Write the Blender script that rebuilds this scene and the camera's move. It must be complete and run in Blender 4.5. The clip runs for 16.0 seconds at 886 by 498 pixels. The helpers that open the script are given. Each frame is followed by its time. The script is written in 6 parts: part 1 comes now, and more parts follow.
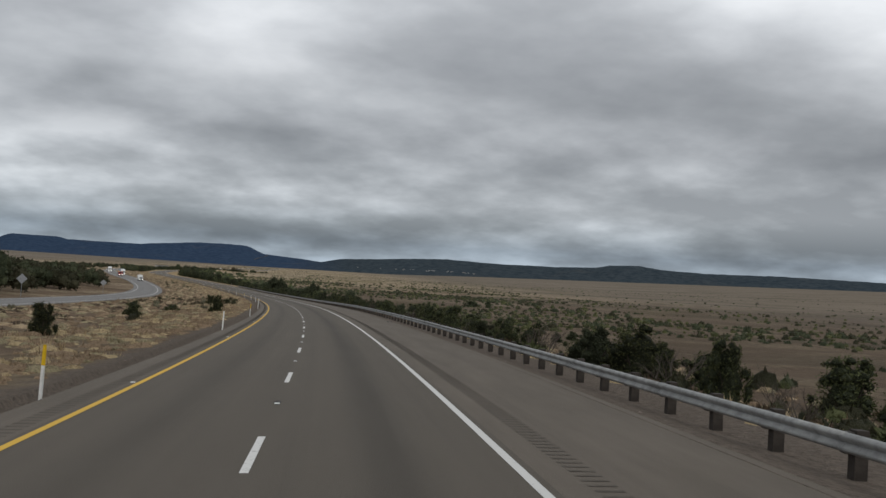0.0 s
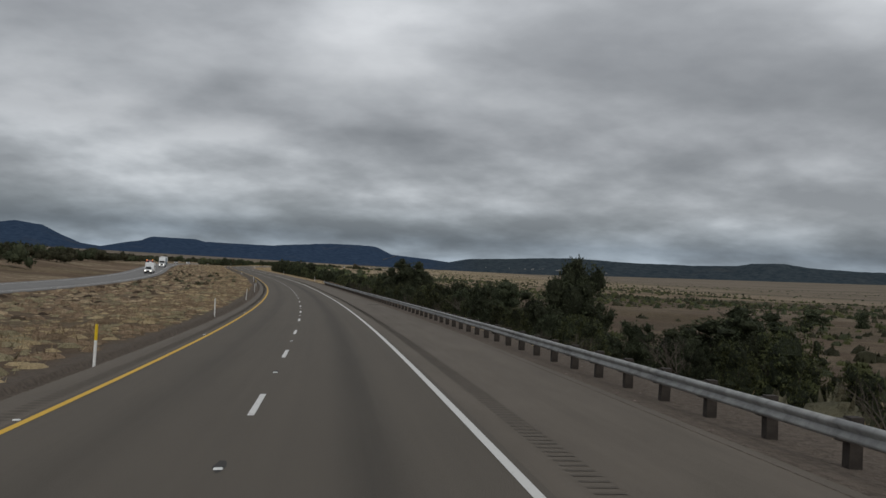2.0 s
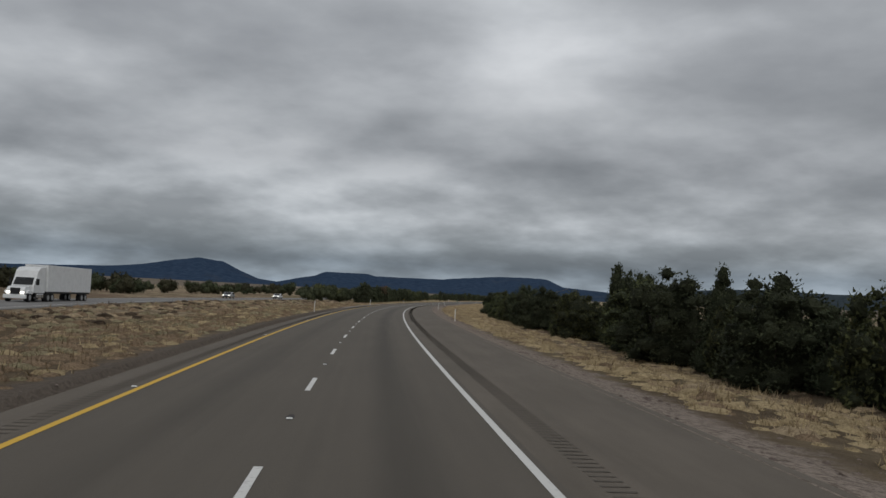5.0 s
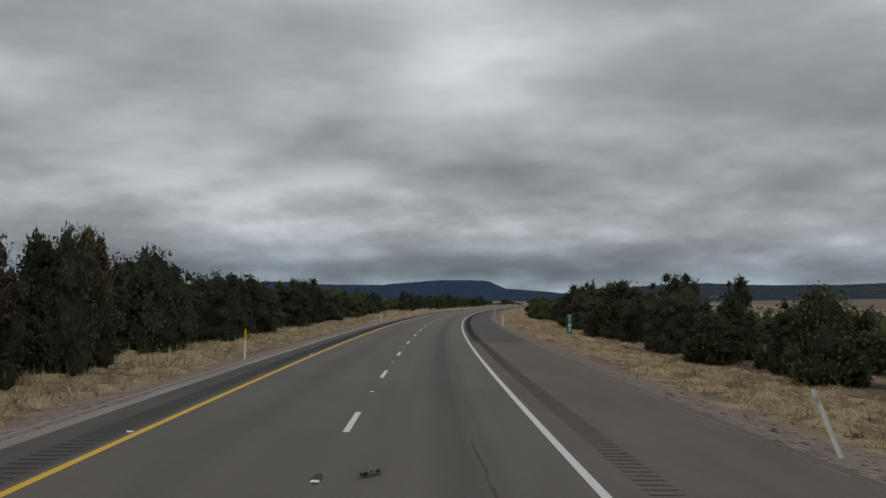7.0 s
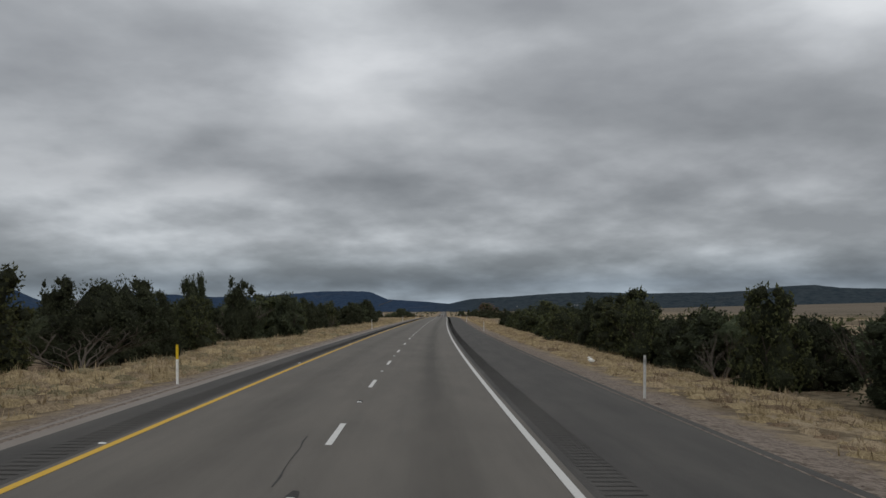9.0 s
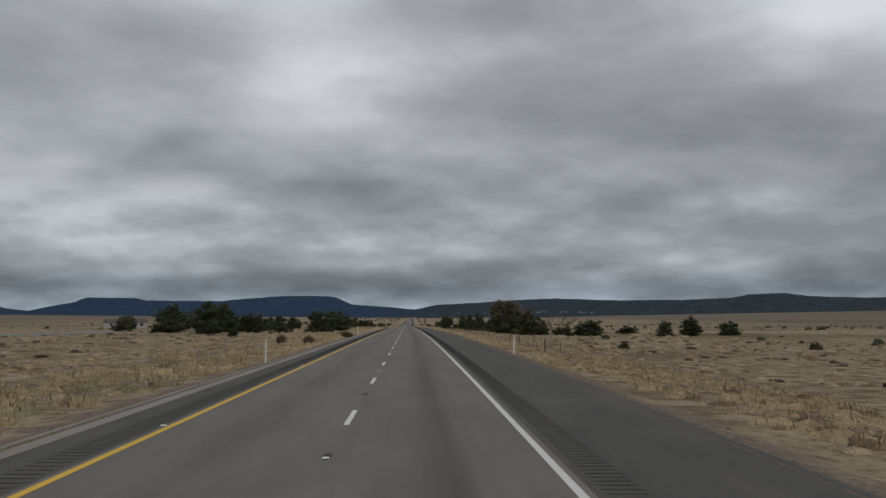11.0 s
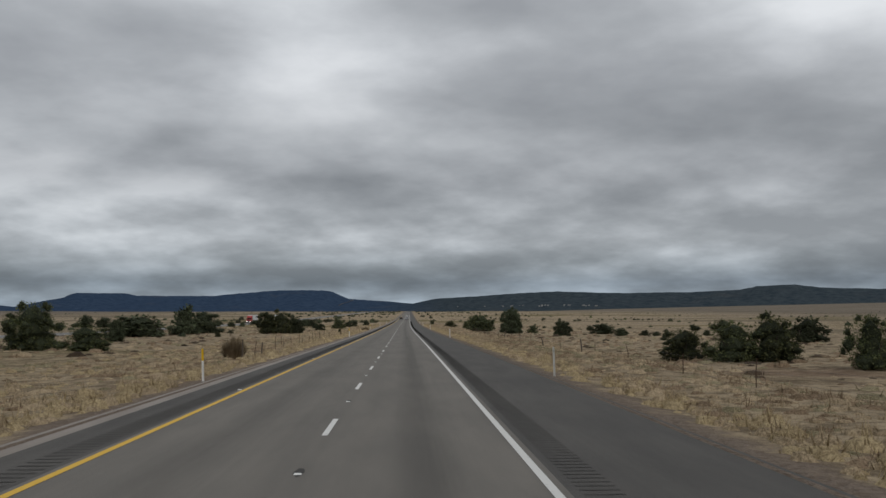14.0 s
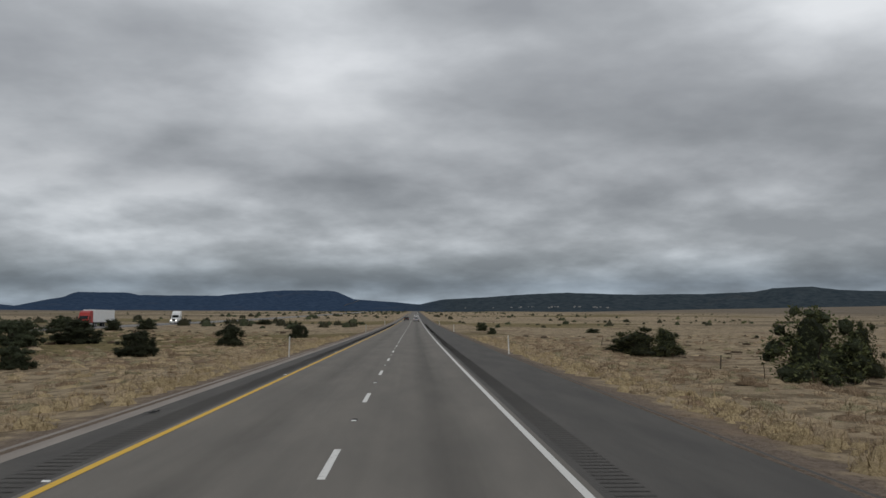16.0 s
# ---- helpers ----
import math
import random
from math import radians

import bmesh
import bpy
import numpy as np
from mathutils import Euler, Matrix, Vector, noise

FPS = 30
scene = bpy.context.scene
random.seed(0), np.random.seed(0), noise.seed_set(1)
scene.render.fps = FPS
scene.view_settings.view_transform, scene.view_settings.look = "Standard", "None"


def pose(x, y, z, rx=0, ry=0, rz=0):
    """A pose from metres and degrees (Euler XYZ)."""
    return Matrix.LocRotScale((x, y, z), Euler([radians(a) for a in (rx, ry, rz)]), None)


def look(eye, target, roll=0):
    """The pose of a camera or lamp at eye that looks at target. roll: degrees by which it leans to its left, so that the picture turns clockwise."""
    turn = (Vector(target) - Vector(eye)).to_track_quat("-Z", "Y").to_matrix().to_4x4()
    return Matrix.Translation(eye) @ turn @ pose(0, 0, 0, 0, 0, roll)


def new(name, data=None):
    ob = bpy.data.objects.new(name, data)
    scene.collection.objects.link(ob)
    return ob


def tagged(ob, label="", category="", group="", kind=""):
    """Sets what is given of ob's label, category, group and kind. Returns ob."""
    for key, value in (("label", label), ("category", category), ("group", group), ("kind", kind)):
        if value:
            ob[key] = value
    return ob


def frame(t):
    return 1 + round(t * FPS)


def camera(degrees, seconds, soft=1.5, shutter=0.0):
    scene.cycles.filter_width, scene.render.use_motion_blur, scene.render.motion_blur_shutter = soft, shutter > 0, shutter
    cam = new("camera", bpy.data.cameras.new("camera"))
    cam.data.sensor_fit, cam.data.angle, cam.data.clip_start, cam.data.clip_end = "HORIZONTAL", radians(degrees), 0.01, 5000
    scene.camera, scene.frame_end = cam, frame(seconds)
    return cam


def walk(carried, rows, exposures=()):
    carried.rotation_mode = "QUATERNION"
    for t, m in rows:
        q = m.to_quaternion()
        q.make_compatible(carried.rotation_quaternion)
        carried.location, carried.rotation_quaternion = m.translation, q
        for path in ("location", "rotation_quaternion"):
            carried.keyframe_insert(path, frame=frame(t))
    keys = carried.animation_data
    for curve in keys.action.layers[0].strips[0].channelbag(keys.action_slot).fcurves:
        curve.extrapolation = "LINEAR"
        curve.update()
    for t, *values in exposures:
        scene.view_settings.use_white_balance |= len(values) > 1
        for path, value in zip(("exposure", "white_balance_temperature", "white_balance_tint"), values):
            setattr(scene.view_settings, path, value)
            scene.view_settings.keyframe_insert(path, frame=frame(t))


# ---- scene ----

# The vehicle covers twelve metres in a tenth of a second, so the whole place and the path share one scale:
# everything below is worked out in true metres and set down at K.
K = 0.295

# ---------- the road's line: knots every 80 m from -40 m; bend in 1/km, sag in 1/10 km, bank in per cent ----------
EYE = 2.344
BEND = [0.48, 0.6, 0.51, 0.55, 0.59, 0.51, 0.54, 0.45, -0.12, -0.44, -0.59, -0.56, -0.44, -0.56, -0.58, -0.25, -0.11, -0.04, 0.07, 0.05, -0.03, 0.02, -0.02, 0.04, -0.01, -0.04, -0.04, 0, 0, 0, 0, 0]
SAG = [0.15, 0.15, -0.27, 0.67, 1.08, 0.98, 0.73, 0.28, -0.27, -0.37, -0.27, 0.14, 0.26, 0.21, -0.03, 0.15, 0.16, -0.04, -0.33, -0.43, -0.28, -0.04, -0.2, -0.08, 0.3, 0.25, 0.25, 0.25, 0.25, 0.25, 0.2, 0.05]
BANK = [3.8, 3.86, 5.83, 4.5, 4.98, 3.95, 5.37, 3.85, 2, 0.39, 0.78, 1.38, -1.05, -1.26, -1.6, -2.3, -1.87, -0.83, -0.11, -0.2, -0.5, -0.4, -0.4, -0.8, -0.8, -0.5, -0.5, -0.4, -0.4, -0.3, -0.3, -0.3]
ROWS = [
    (0.00, -12.10, 1.03, -7.57, 2.12, -3.27),
    (0.50, 50.34, 1.17, -5.29, 2.08, -3.20),
    (1.00, 111.60, 1.43, -3.74, 1.94, -3.45),
    (1.50, 175.81, 1.28, -1.60, 1.92, -3.40),
    (2.00, 239.70, 1.33, 0.40, 1.70, -3.02),
    (2.50, 304.41, 1.19, 2.66, 1.89, -3.19),
    (3.00, 368.15, 0.99, 4.22, 2.54, -3.44),
    (3.50, 433.80, 1.10, 6.11, 2.79, -3.38),
    (4.00, 497.93, 1.45, 8.45, 3.29, -3.34),
    (4.50, 561.71, 1.25, 10.37, 3.21, -3.27),
    (5.00, 624.87, 1.30, 10.96, 3.28, -2.71),
    (5.50, 687.42, 1.31, 10.54, 3.39, -2.15),
    (6.00, 749.54, 1.33, 9.55, 3.48, -1.59),
    (6.50, 811.41, 1.35, 8.33, 3.58, -1.03),
    (7.00, 873.21, 1.40, 7.23, 3.67, -0.47),
    (7.50, 934.94, 1.31, 5.38, 3.83, -0.10),
    (8.00, 996.13, 1.27, 3.61, 4.00, -0.30),
    (8.50, 1057.15, 1.17, 1.12, 4.19, -0.22),
    (9.00, 1117.69, 1.61, -0.19, 4.38, 0.25),
    (9.50, 1178.05, 1.56, -1.28, 4.48, 0.16),
    (10.00, 1238.24, 1.52, -1.89, 4.57, 0.07),
    (10.50, 1298.17, 1.48, -2.22, 4.66, -0.02),
    (11.00, 1357.76, 1.43, -2.36, 4.75, -0.11),
    (11.50, 1416.92, 1.39, -2.24, 4.85, -0.20),
    (12.00, 1475.65, 1.42, -2.25, 4.69, -0.42),
    (12.50, 1535.22, 1.47, -2.17, 4.52, -0.21),
    (13.00, 1594.17, 1.43, -2.27, 4.49, 0.15),
    (13.50, 1653.21, 1.43, -2.49, 4.52, -0.03),
    (14.00, 1712.58, 1.62, -2.50, 4.39, 0.18),
    (14.50, 1771.57, 1.36, -2.25, 4.45, -0.17),
    (15.00, 1829.44, 1.39, -2.39, 4.44, -0.04),
    (15.50, 1889.77, 1.44, -2.14, 4.44, 0.09),
    (16.00, 1949.44, 1.30, -2.10, 4.47, -0.11),
]
GRID = np.arange(-40.0, 2441.0, 4.0)
KNOTS = -40.0 + 80.0 * np.arange(len(BEND))


def road_line():
    th = np.cumsum(np.interp(GRID, KNOTS, BEND) * 1e-3) * 4
    th -= np.interp(1900, GRID, th)
    x, y = np.cumsum(-np.sin(th)) * 4, np.cumsum(np.cos(th)) * 4
    g = np.cumsum(np.interp(GRID, KNOTS, SAG) * 1e-4) * 4
    g -= np.interp(1900, GRID, g)
    z = np.cumsum(g) * 4
    x, y, z = (a - np.interp(0, GRID, a) for a in (x, y, z))
    return x, y, z, th, np.interp(GRID, KNOTS, BANK) * 0.01, g


RX, RY, RZ, RTH, RB, RG = road_line()


def along(s):
    """Road centre x, y, z, heading and bank at s metres; straight on past both ends."""
    s = np.asarray(s, float)
    c = np.clip(s, GRID[0], GRID[-1])
    x, y, z, th, b, g = (np.interp(c, GRID, a) for a in (RX, RY, RZ, RTH, RB, RG))
    d = s - c
    climb = np.minimum(d, 1200) + 0.5 * np.maximum(d - 1200, 0)
    return x - d * np.sin(th), y + d * np.cos(th), z + climb * g, th, b


def spot(s, e):
    """Plan position at s metres along and e metres to the right of the road's centre."""
    x, y, z, th, b = along(s)
    near = np.clip(e, -400, 400)
    return x + near * np.cos(th) + (e - near), y + near * np.sin(th)


# ---------- camera ----------
cam = camera(52.0, 16.0, soft=1.5)


def eye_pose(s, e, yaw, pitch, roll):
    x, y, z, th, b = (float(v) for v in along(s))
    return pose(K * (x + e * math.cos(th)), K * (y + e * math.sin(th)), K * (z + e * b + EYE), 90 + pitch, roll, yaw)


walk(cam, [(t, eye_pose(s, e, yaw, pitch, roll)) for t, s, e, yaw, pitch, roll in ROWS],
     exposures=[(0, 0.08), (1.5, -0.08), (3, -0.25), (7, -0.2), (9, -0.2), (12, -0.28), (12.6, -0.12), (13.5, -0.08), (16, -0.1)])

# ---------- world and sun: closed grey cloud ----------
SUN_UP, SUN_TURN = radians(38), radians(150)
world = bpy.data.worlds.new("world")
scene.world = world
world.use_nodes = True


class Nodes:
    """Short hand for building a node tree."""

    def __init__(self, tree):
        self.tree = tree
        tree.nodes.clear()

    def add(self, kind, *inputs, **props):
        n = self.tree.nodes.new(kind)
        for key, value in props.items():
            setattr(n, key, value)
        for i, v in enumerate(inputs):
            if v is None:
                continue
            self.put(n.inputs[i], v)
        return n

    def put(self, socket, v):
        if isinstance(v, bpy.types.NodeSocket):
            self.tree.links.new(v, socket)
        elif isinstance(v, bpy.types.Node):
            self.tree.links.new(v.outputs[0], socket)
        else:
            socket.default_value = v

    def math(self, op, a, b=0.0, clamp=False):
        return self.add("ShaderNodeMath", a, b, operation=op, use_clamp=clamp).outputs[0]

    def noise(self, vec, scale, detail=4.0, rough=0.55, distort=0.0):
        n = self.add("ShaderNodeTexNoise")
        self.put(n.inputs["Vector"], vec)
        for key, value in (("Scale", scale), ("Detail", detail), ("Roughness", rough), ("Distortion", distort)):
            n.inputs[key].default_value = value
        return n.outputs["Fac"]

    def ramp(self, fac, stops):
        n = self.add("ShaderNodeValToRGB", fac)
        els = n.color_ramp.elements
        while len(els) < len(stops):
            els.new(0.5)
        for el, (at, col) in zip(els, stops):
            el.position = at
            el.color = (col, col, col, 1) if isinstance(col, (int, float)) else (*col, 1)
        return n.outputs[0]

    def span(self, v, a, b, c=0.0, d=1.0, smooth=True):
        n = self.add("ShaderNodeMapRange", v, a, b, c, d)
        if smooth:
            n.interpolation_type = "SMOOTHSTEP"
        return n.outputs[0]

    def mix(self, fac, a, b, mode="MIX"):
        n = self.add("ShaderNodeMix", data_type="RGBA", blend_type=mode)
        for i, v in ((0, fac), (6, a), (7, b)):
            self.put(n.inputs[i], (*v, 1) if isinstance(v, tuple) and len(v) == 3 else v)
        return n.outputs[2]

    def vec(self, x, y, z):
        return self.add("ShaderNodeCombineXYZ", x, y, z).outputs[0]


CLOUDS = [(9, 14.5, 6, 3, 0.04), (17, 5.2, 7, 1.3, 0.06), (3, 5.3, 3.5, 1.3, 0.06), (19, 9.6, 6, 1.8, -0.05), (-6, 14.0, 9, 2.2, -0.03), (-23, 18, 4, 4, 0.05), (-24, 12, 7, 2, -0.04), (8, 2.7, 13, 0.8, -0.08), (-19, 5.2, 13, 3.4, -0.095), (29, 4.2, 9, 2.6, -0.08), (16, 16.5, 8, 4, -0.035), (-14, 17.0, 8, 2.5, 0.03)]


def build_sky():
    n = Nodes(world.node_tree)
    way = n.add("ShaderNodeTexCoord").outputs["Generated"]
    axis = n.add("ShaderNodeSeparateXYZ", way)
    x, y, z = axis.outputs
    up = n.math("MAXIMUM", z, 0.0)
    # a flat cloud deck seen in perspective
    deep = n.math("ADD", up, 0.30)
    dome = n.vec(n.math("DIVIDE", x, deep), n.math("DIVIDE", y, deep), n.math("MULTIPLY", up, 2.4))

    def layer(shift, scale, detail, rough, distort):
        return n.noise(n.add("ShaderNodeVectorMath", dome, shift, operation="ADD").outputs[0], scale, detail, rough, distort)

    big = layer((1.9, 0.4, 0.0), 1.3, 2.0, 0.45, 0.0)
    mid = layer((4.1, 2.2, 0.7), 2.6, 6.0, 0.50, 0.0)
    above = layer((4.1, 2.14, 0.78), 2.6, 6.0, 0.50, 0.0)
    # heaped edges catch the light from above, most where the deck is seen from the side
    heap = n.math("MULTIPLY", n.math("SUBTRACT", mid, above), n.span(up, 0.05, 0.22, 0.55, 0.12))
    body = n.math("ADD", n.math("ADD", n.math("MULTIPLY", big, 0.60), n.math("MULTIPLY", mid, 0.40)), heap)
    # single thick and thin places in the deck: bearing (left positive) and height in degrees, width, depth, lightness
    bearing = n.math("MULTIPLY", n.math("ARCTAN2", n.math("MULTIPLY", x, -1.0), y), 57.3)
    rise = n.math("MULTIPLY", n.math("ARCSINE", z), 57.3)
    for az, el, wide, tall, light in CLOUDS:
        u = n.math("DIVIDE", n.math("SUBTRACT", bearing, az), wide)
        v = n.math("DIVIDE", n.math("SUBTRACT", rise, el), tall)
        d = n.math("ADD", n.math("MULTIPLY", u, u), n.math("MULTIPLY", v, v))
        body = n.math("ADD", body, n.math("MULTIPLY", n.math("POWER", 2.718, n.math("MULTIPLY", d, -1.0)), light))
    cloud = n.ramp(body, [(0.36, (0.30, 0.309, 0.324)), (0.44, (0.375, 0.386, 0.401)), (0.50, (0.46, 0.472, 0.489)), (0.56, (0.56, 0.574, 0.592)), (0.66, (0.74, 0.752, 0.768))])
    # lower decks are seen from the side: darker underneath, with a paler bluish gap above the land
    height = n.ramp(up, [(0.0, (0.52, 0.64, 0.78)), (0.022, (0.60, 0.70, 0.80)), (0.038, (0.40, 0.47, 0.55)), (0.058, (0.62, 0.67, 0.72)), (0.085, (0.96, 0.99, 1.02)), (0.115, (0.92, 0.94, 0.96)), (0.15, (0.72, 0.73, 0.745)), (0.20, (0.82, 0.83, 0.84)), (0.27, (1.12, 1.13, 1.14)), (0.42, (1.18, 1.20, 1.21))])
    clouds = n.mix(1.0, cloud, height, "MULTIPLY")
    sky = n.add("ShaderNodeTexSky", sky_type="NISHITA", sun_disc=False, sun_elevation=SUN_UP, sun_rotation=SUN_TURN)
    air = n.mix(1.0, sky.outputs[0], (0.1, 0.1, 0.1), "MULTIPLY")
    seen = n.mix(0.94, air, clouds)
    back = n.add("ShaderNodeBackground", seen, 1.0)
    n.add("ShaderNodeOutputWorld", back)


build_sky()
sun_data = bpy.data.lights.new("sun", "SUN")
sun_data.energy, sun_data.angle, sun_data.color = 0.8, radians(25), (1.0, 0.97, 0.92)
sun = new("sun", sun_data)
sun.matrix_world = look((0, 0, 0), (-math.sin(SUN_TURN) * math.cos(SUN_UP), -math.cos(SUN_TURN) * math.cos(SUN_UP), -math.sin(SUN_UP)))


# ---------- materials ----------
def material(name, rough=0.9, metal=0.0, gloss=0.3):
    m = bpy.data.materials.new(name)
    m.use_nodes = True
    n = Nodes(m.node_tree)
    b = n.add("ShaderNodeBsdfPrincipled")
    b.inputs["Roughness"].default_value, b.inputs["Metallic"].default_value = rough, metal
    b.inputs["Specular IOR Level"].default_value = gloss
    n.add("ShaderNodeOutputMaterial", b)
    return m, n, b


def bump(n, b, height, strength, distance):
    u = n.add("ShaderNodeBump")
    u.inputs["Strength"].default_value, u.inputs["Distance"].default_value = strength, distance
    n.put(u.inputs["Height"], height)
    n.put(b.inputs["Normal"], u.outputs[0])


def painted(name, colour, rough=0.5, metal=0.0, wear=0.25, scale=6.0):
    """A plain painted or metal surface with faint dirt."""
    m, n, b = material(name, rough, metal)
    at = n.add("ShaderNodeTexCoord").outputs["Object"]
    dirt = n.noise(at, scale, 5.0, 0.65)
    dark = tuple(c * (1 - wear) for c in colour)
    n.put(b.inputs["Base Color"], n.mix(n.span(dirt, 0.35, 0.7), colour, dark))
    n.put(b.inputs["Roughness"], n.span(n.noise(at, scale * 3, 3.0), 0.2, 0.8, rough * 0.8, min(1.0, rough * 1.2)))
    return m


def asphalt(name, base, tint, tracks=0.0, seed=0.0, old=None):
    """Worn asphalt; the map gives metres across and along."""
    m, n, b = material(name, 0.85)
    uv = n.add("ShaderNodeTexCoord").outputs["UV"]
    axis = n.add("ShaderNodeSeparateXYZ", uv)
    u, v = axis.outputs[0], axis.outputs[1]
    grain = n.noise(n.vec(u, v, seed), 38.0, 3.0, 0.7)
    blotch = n.noise(n.vec(n.math("MULTIPLY", u, 0.9), n.math("MULTIPLY", v, 0.16), seed + 4), 1.0, 6.0, 0.6)
    streak = n.noise(n.vec(n.math("MULTIPLY", u, 3.0), n.math("MULTIPLY", v, 0.02), seed + 9), 1.0, 4.0, 0.6)
    tone = n.math("ADD", n.math("MULTIPLY", n.math("SUBTRACT", blotch, 0.5), 0.22), n.math("MULTIPLY", n.math("SUBTRACT", streak, 0.5), 0.3))
    tone = n.math("ADD", tone, n.math("MULTIPLY", n.math("SUBTRACT", grain, 0.5), 0.5))
    if tracks:
        # oil drip down the middle of each lane
        off = n.math("SUBTRACT", n.math("ABSOLUTE", n.math("ADD", u, n.math("MULTIPLY", n.math("SUBTRACT", streak, 0.5), 0.3))), 1.95)
        oil = n.span(n.math("ABSOLUTE", off), 0.0, 0.75, 1.0, 0.0)
        side = n.span(u, -0.5, 0.5, 0.55, 1.0)
        tone = n.math("SUBTRACT", tone, n.math("MULTIPLY", n.math("MULTIPLY", oil, side), tracks))
    scale = n.math("ADD", 1.0, tone)
    col = n.mix(n.span(blotch, 0.3, 0.7), base, tint)
    if old:
        # the first stretch is darker and browner, easing out by 1350 m
        col = n.mix(n.span(v, 500.0, 1350.0), old, col)
    n.put(b.inputs["Base Color"], n.mix(1.0, col, n.add("ShaderNodeCombineColor", scale, scale, scale).outputs[0], "MULTIPLY"))
    bump(n, b, grain, 0.5, 0.01)
    return m


ASPHALT = asphalt("asphalt", (0.145, 0.133, 0.117), (0.168, 0.153, 0.133), 0.30, 0.0, (0.104, 0.088, 0.070))
ASPHALT_BROWN = asphalt("brown_asphalt", (0.116, 0.097, 0.076), (0.134, 0.112, 0.089), 0.0, 3.0)
ASPHALT_DARK = asphalt("dark_asphalt", (0.070, 0.065, 0.060), (0.090, 0.083, 0.075), 0.0, 6.0)
ASPHALT_PALE = asphalt("pale_asphalt", (0.30, 0.265, 0.235), (0.22, 0.19, 0.165), 0.0, 8.0)
ASPHALT_FAR = asphalt("far_asphalt", (0.17, 0.165, 0.16), (0.20, 0.19, 0.18), 0.1, 11.0)


def line_paint(name, colour):
    m, n, b = material(name, 0.7)
    uv = n.add("ShaderNodeTexCoord").outputs["UV"]
    chips = n.noise(uv, 9.0, 6.0, 0.7)
    n.put(b.inputs["Base Color"], n.mix(n.span(chips, 0.55, 0.78), colour, tuple(c * 0.45 for c in colour)))
    return m


WHITE_LINE = line_paint("white_line_paint", (0.62, 0.61, 0.58))
YELLOW_LINE = line_paint("yellow_line_paint", (0.66, 0.40, 0.045))


def ground_material():
    m, n, b = material("dry_ground", 0.95, 0.0, 0.05)
    at = n.add("ShaderNodeTexCoord").outputs["Object"]
    uv = n.add("ShaderNodeTexCoord").outputs["UV"]
    across = n.math("ABSOLUTE", n.add("ShaderNodeSeparateXYZ", uv).outputs[0])
    wide = n.noise(at, 0.006, 4.0, 0.6)
    patch = n.noise(at, 0.05, 6.0, 0.6, 0.3)
    tuft = n.noise(at, 0.7, 6.0, 0.68)
    grit = n.noise(at, 6.0, 4.0, 0.7)
    straw = n.mix(n.span(tuft, 0.38, 0.6), (0.195, 0.15, 0.098), (0.45, 0.357, 0.238))
    soil = n.mix(n.span(tuft, 0.35, 0.65), (0.172, 0.120, 0.082), (0.295, 0.213, 0.148))
    green = n.mix(n.span(tuft, 0.4, 0.6), (0.122, 0.103, 0.0505), (0.265, 0.211, 0.104))
    where = n.add("ShaderNodeSeparateXYZ", uv).outputs[1]
    early = n.span(where, 500.0, 1300.0, 0.13, 0.0)
    land = n.mix(n.span(n.math("ADD", patch, early), 0.55, 0.68), straw, soil)
    land = n.mix(n.span(wide, 0.52, 0.64), land, green)
    land = n.mix(n.math("MULTIPLY", n.span(n.noise(at, 0.35, 5.0, 0.7), 0.55, 0.68), 0.55), land, (0.101, 0.0735, 0.0435))
    land = n.mix(n.math("MULTIPLY", n.span(n.math("ADD", n.noise(at, 0.018, 6.0, 0.65), early), 0.58, 0.70), 0.55), land, (0.0901, 0.0608, 0.0365))
    land = n.mix(n.math("MULTIPLY", n.span(where, 480.0, 900.0, 0.68, 0.0), n.span(n.add("ShaderNodeSeparateXYZ", uv).outputs[0], -30.0, 5.0, 0.3, 1.0)), land, (0.098, 0.075, 0.056))
    # land fades to a flat grey-brown away from the road
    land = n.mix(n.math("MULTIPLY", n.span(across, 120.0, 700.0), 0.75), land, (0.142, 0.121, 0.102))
    place = n.add("ShaderNodeSeparateXYZ", at)
    belt = n.noise(n.vec(n.math("MULTIPLY", place.outputs[0], 0.0016), n.math("MULTIPLY", place.outputs[1], 0.011), 0.0), 1.0, 5.0, 0.6)
    # belts of scrub and bare pale soil across the open plain
    land = n.mix(n.math("MULTIPLY", n.span(belt, 0.50, 0.60), n.span(across, 30.0, 140.0, 0.0, 0.55)), land, (0.088, 0.078, 0.056))
    land = n.mix(n.math("MULTIPLY", n.span(belt, 0.44, 0.36), n.span(across, 30.0, 140.0, 0.0, 0.4)), land, (0.235, 0.195, 0.155))
    gravel = n.mix(n.span(grit, 0.35, 0.65), (0.165, 0.132, 0.108), (0.41, 0.342, 0.288))
    right_old, left_old = n.span(where, 440.0, 480.0, 0.7, 0.0), n.span(where, 740.0, 790.0, 0.75, 0.0)
    on_right = n.span(n.add("ShaderNodeSeparateXYZ", uv).outputs[0], -1.0, 1.0)
    gravel = n.mix(n.math("ADD", n.math("MULTIPLY", on_right, right_old), n.math("MULTIPLY", n.math("SUBTRACT", 1.0, on_right), left_old)), gravel, (0.105, 0.087, 0.071))
    gravel = n.mix(n.math("MULTIPLY", n.span(where, 1250.0, 1450.0), 0.6), gravel, (0.16, 0.12, 0.088))
    side = n.add("ShaderNodeSeparateXYZ", uv).outputs[0]
    reach = n.math("ADD", across, n.span(side, -1.0, 1.0, 1.7, 0.0))
    reach = n.math("SUBTRACT", reach, n.math("MULTIPLY", on_right, n.span(where, 425.0, 450.0, 2.8, 0.0)))
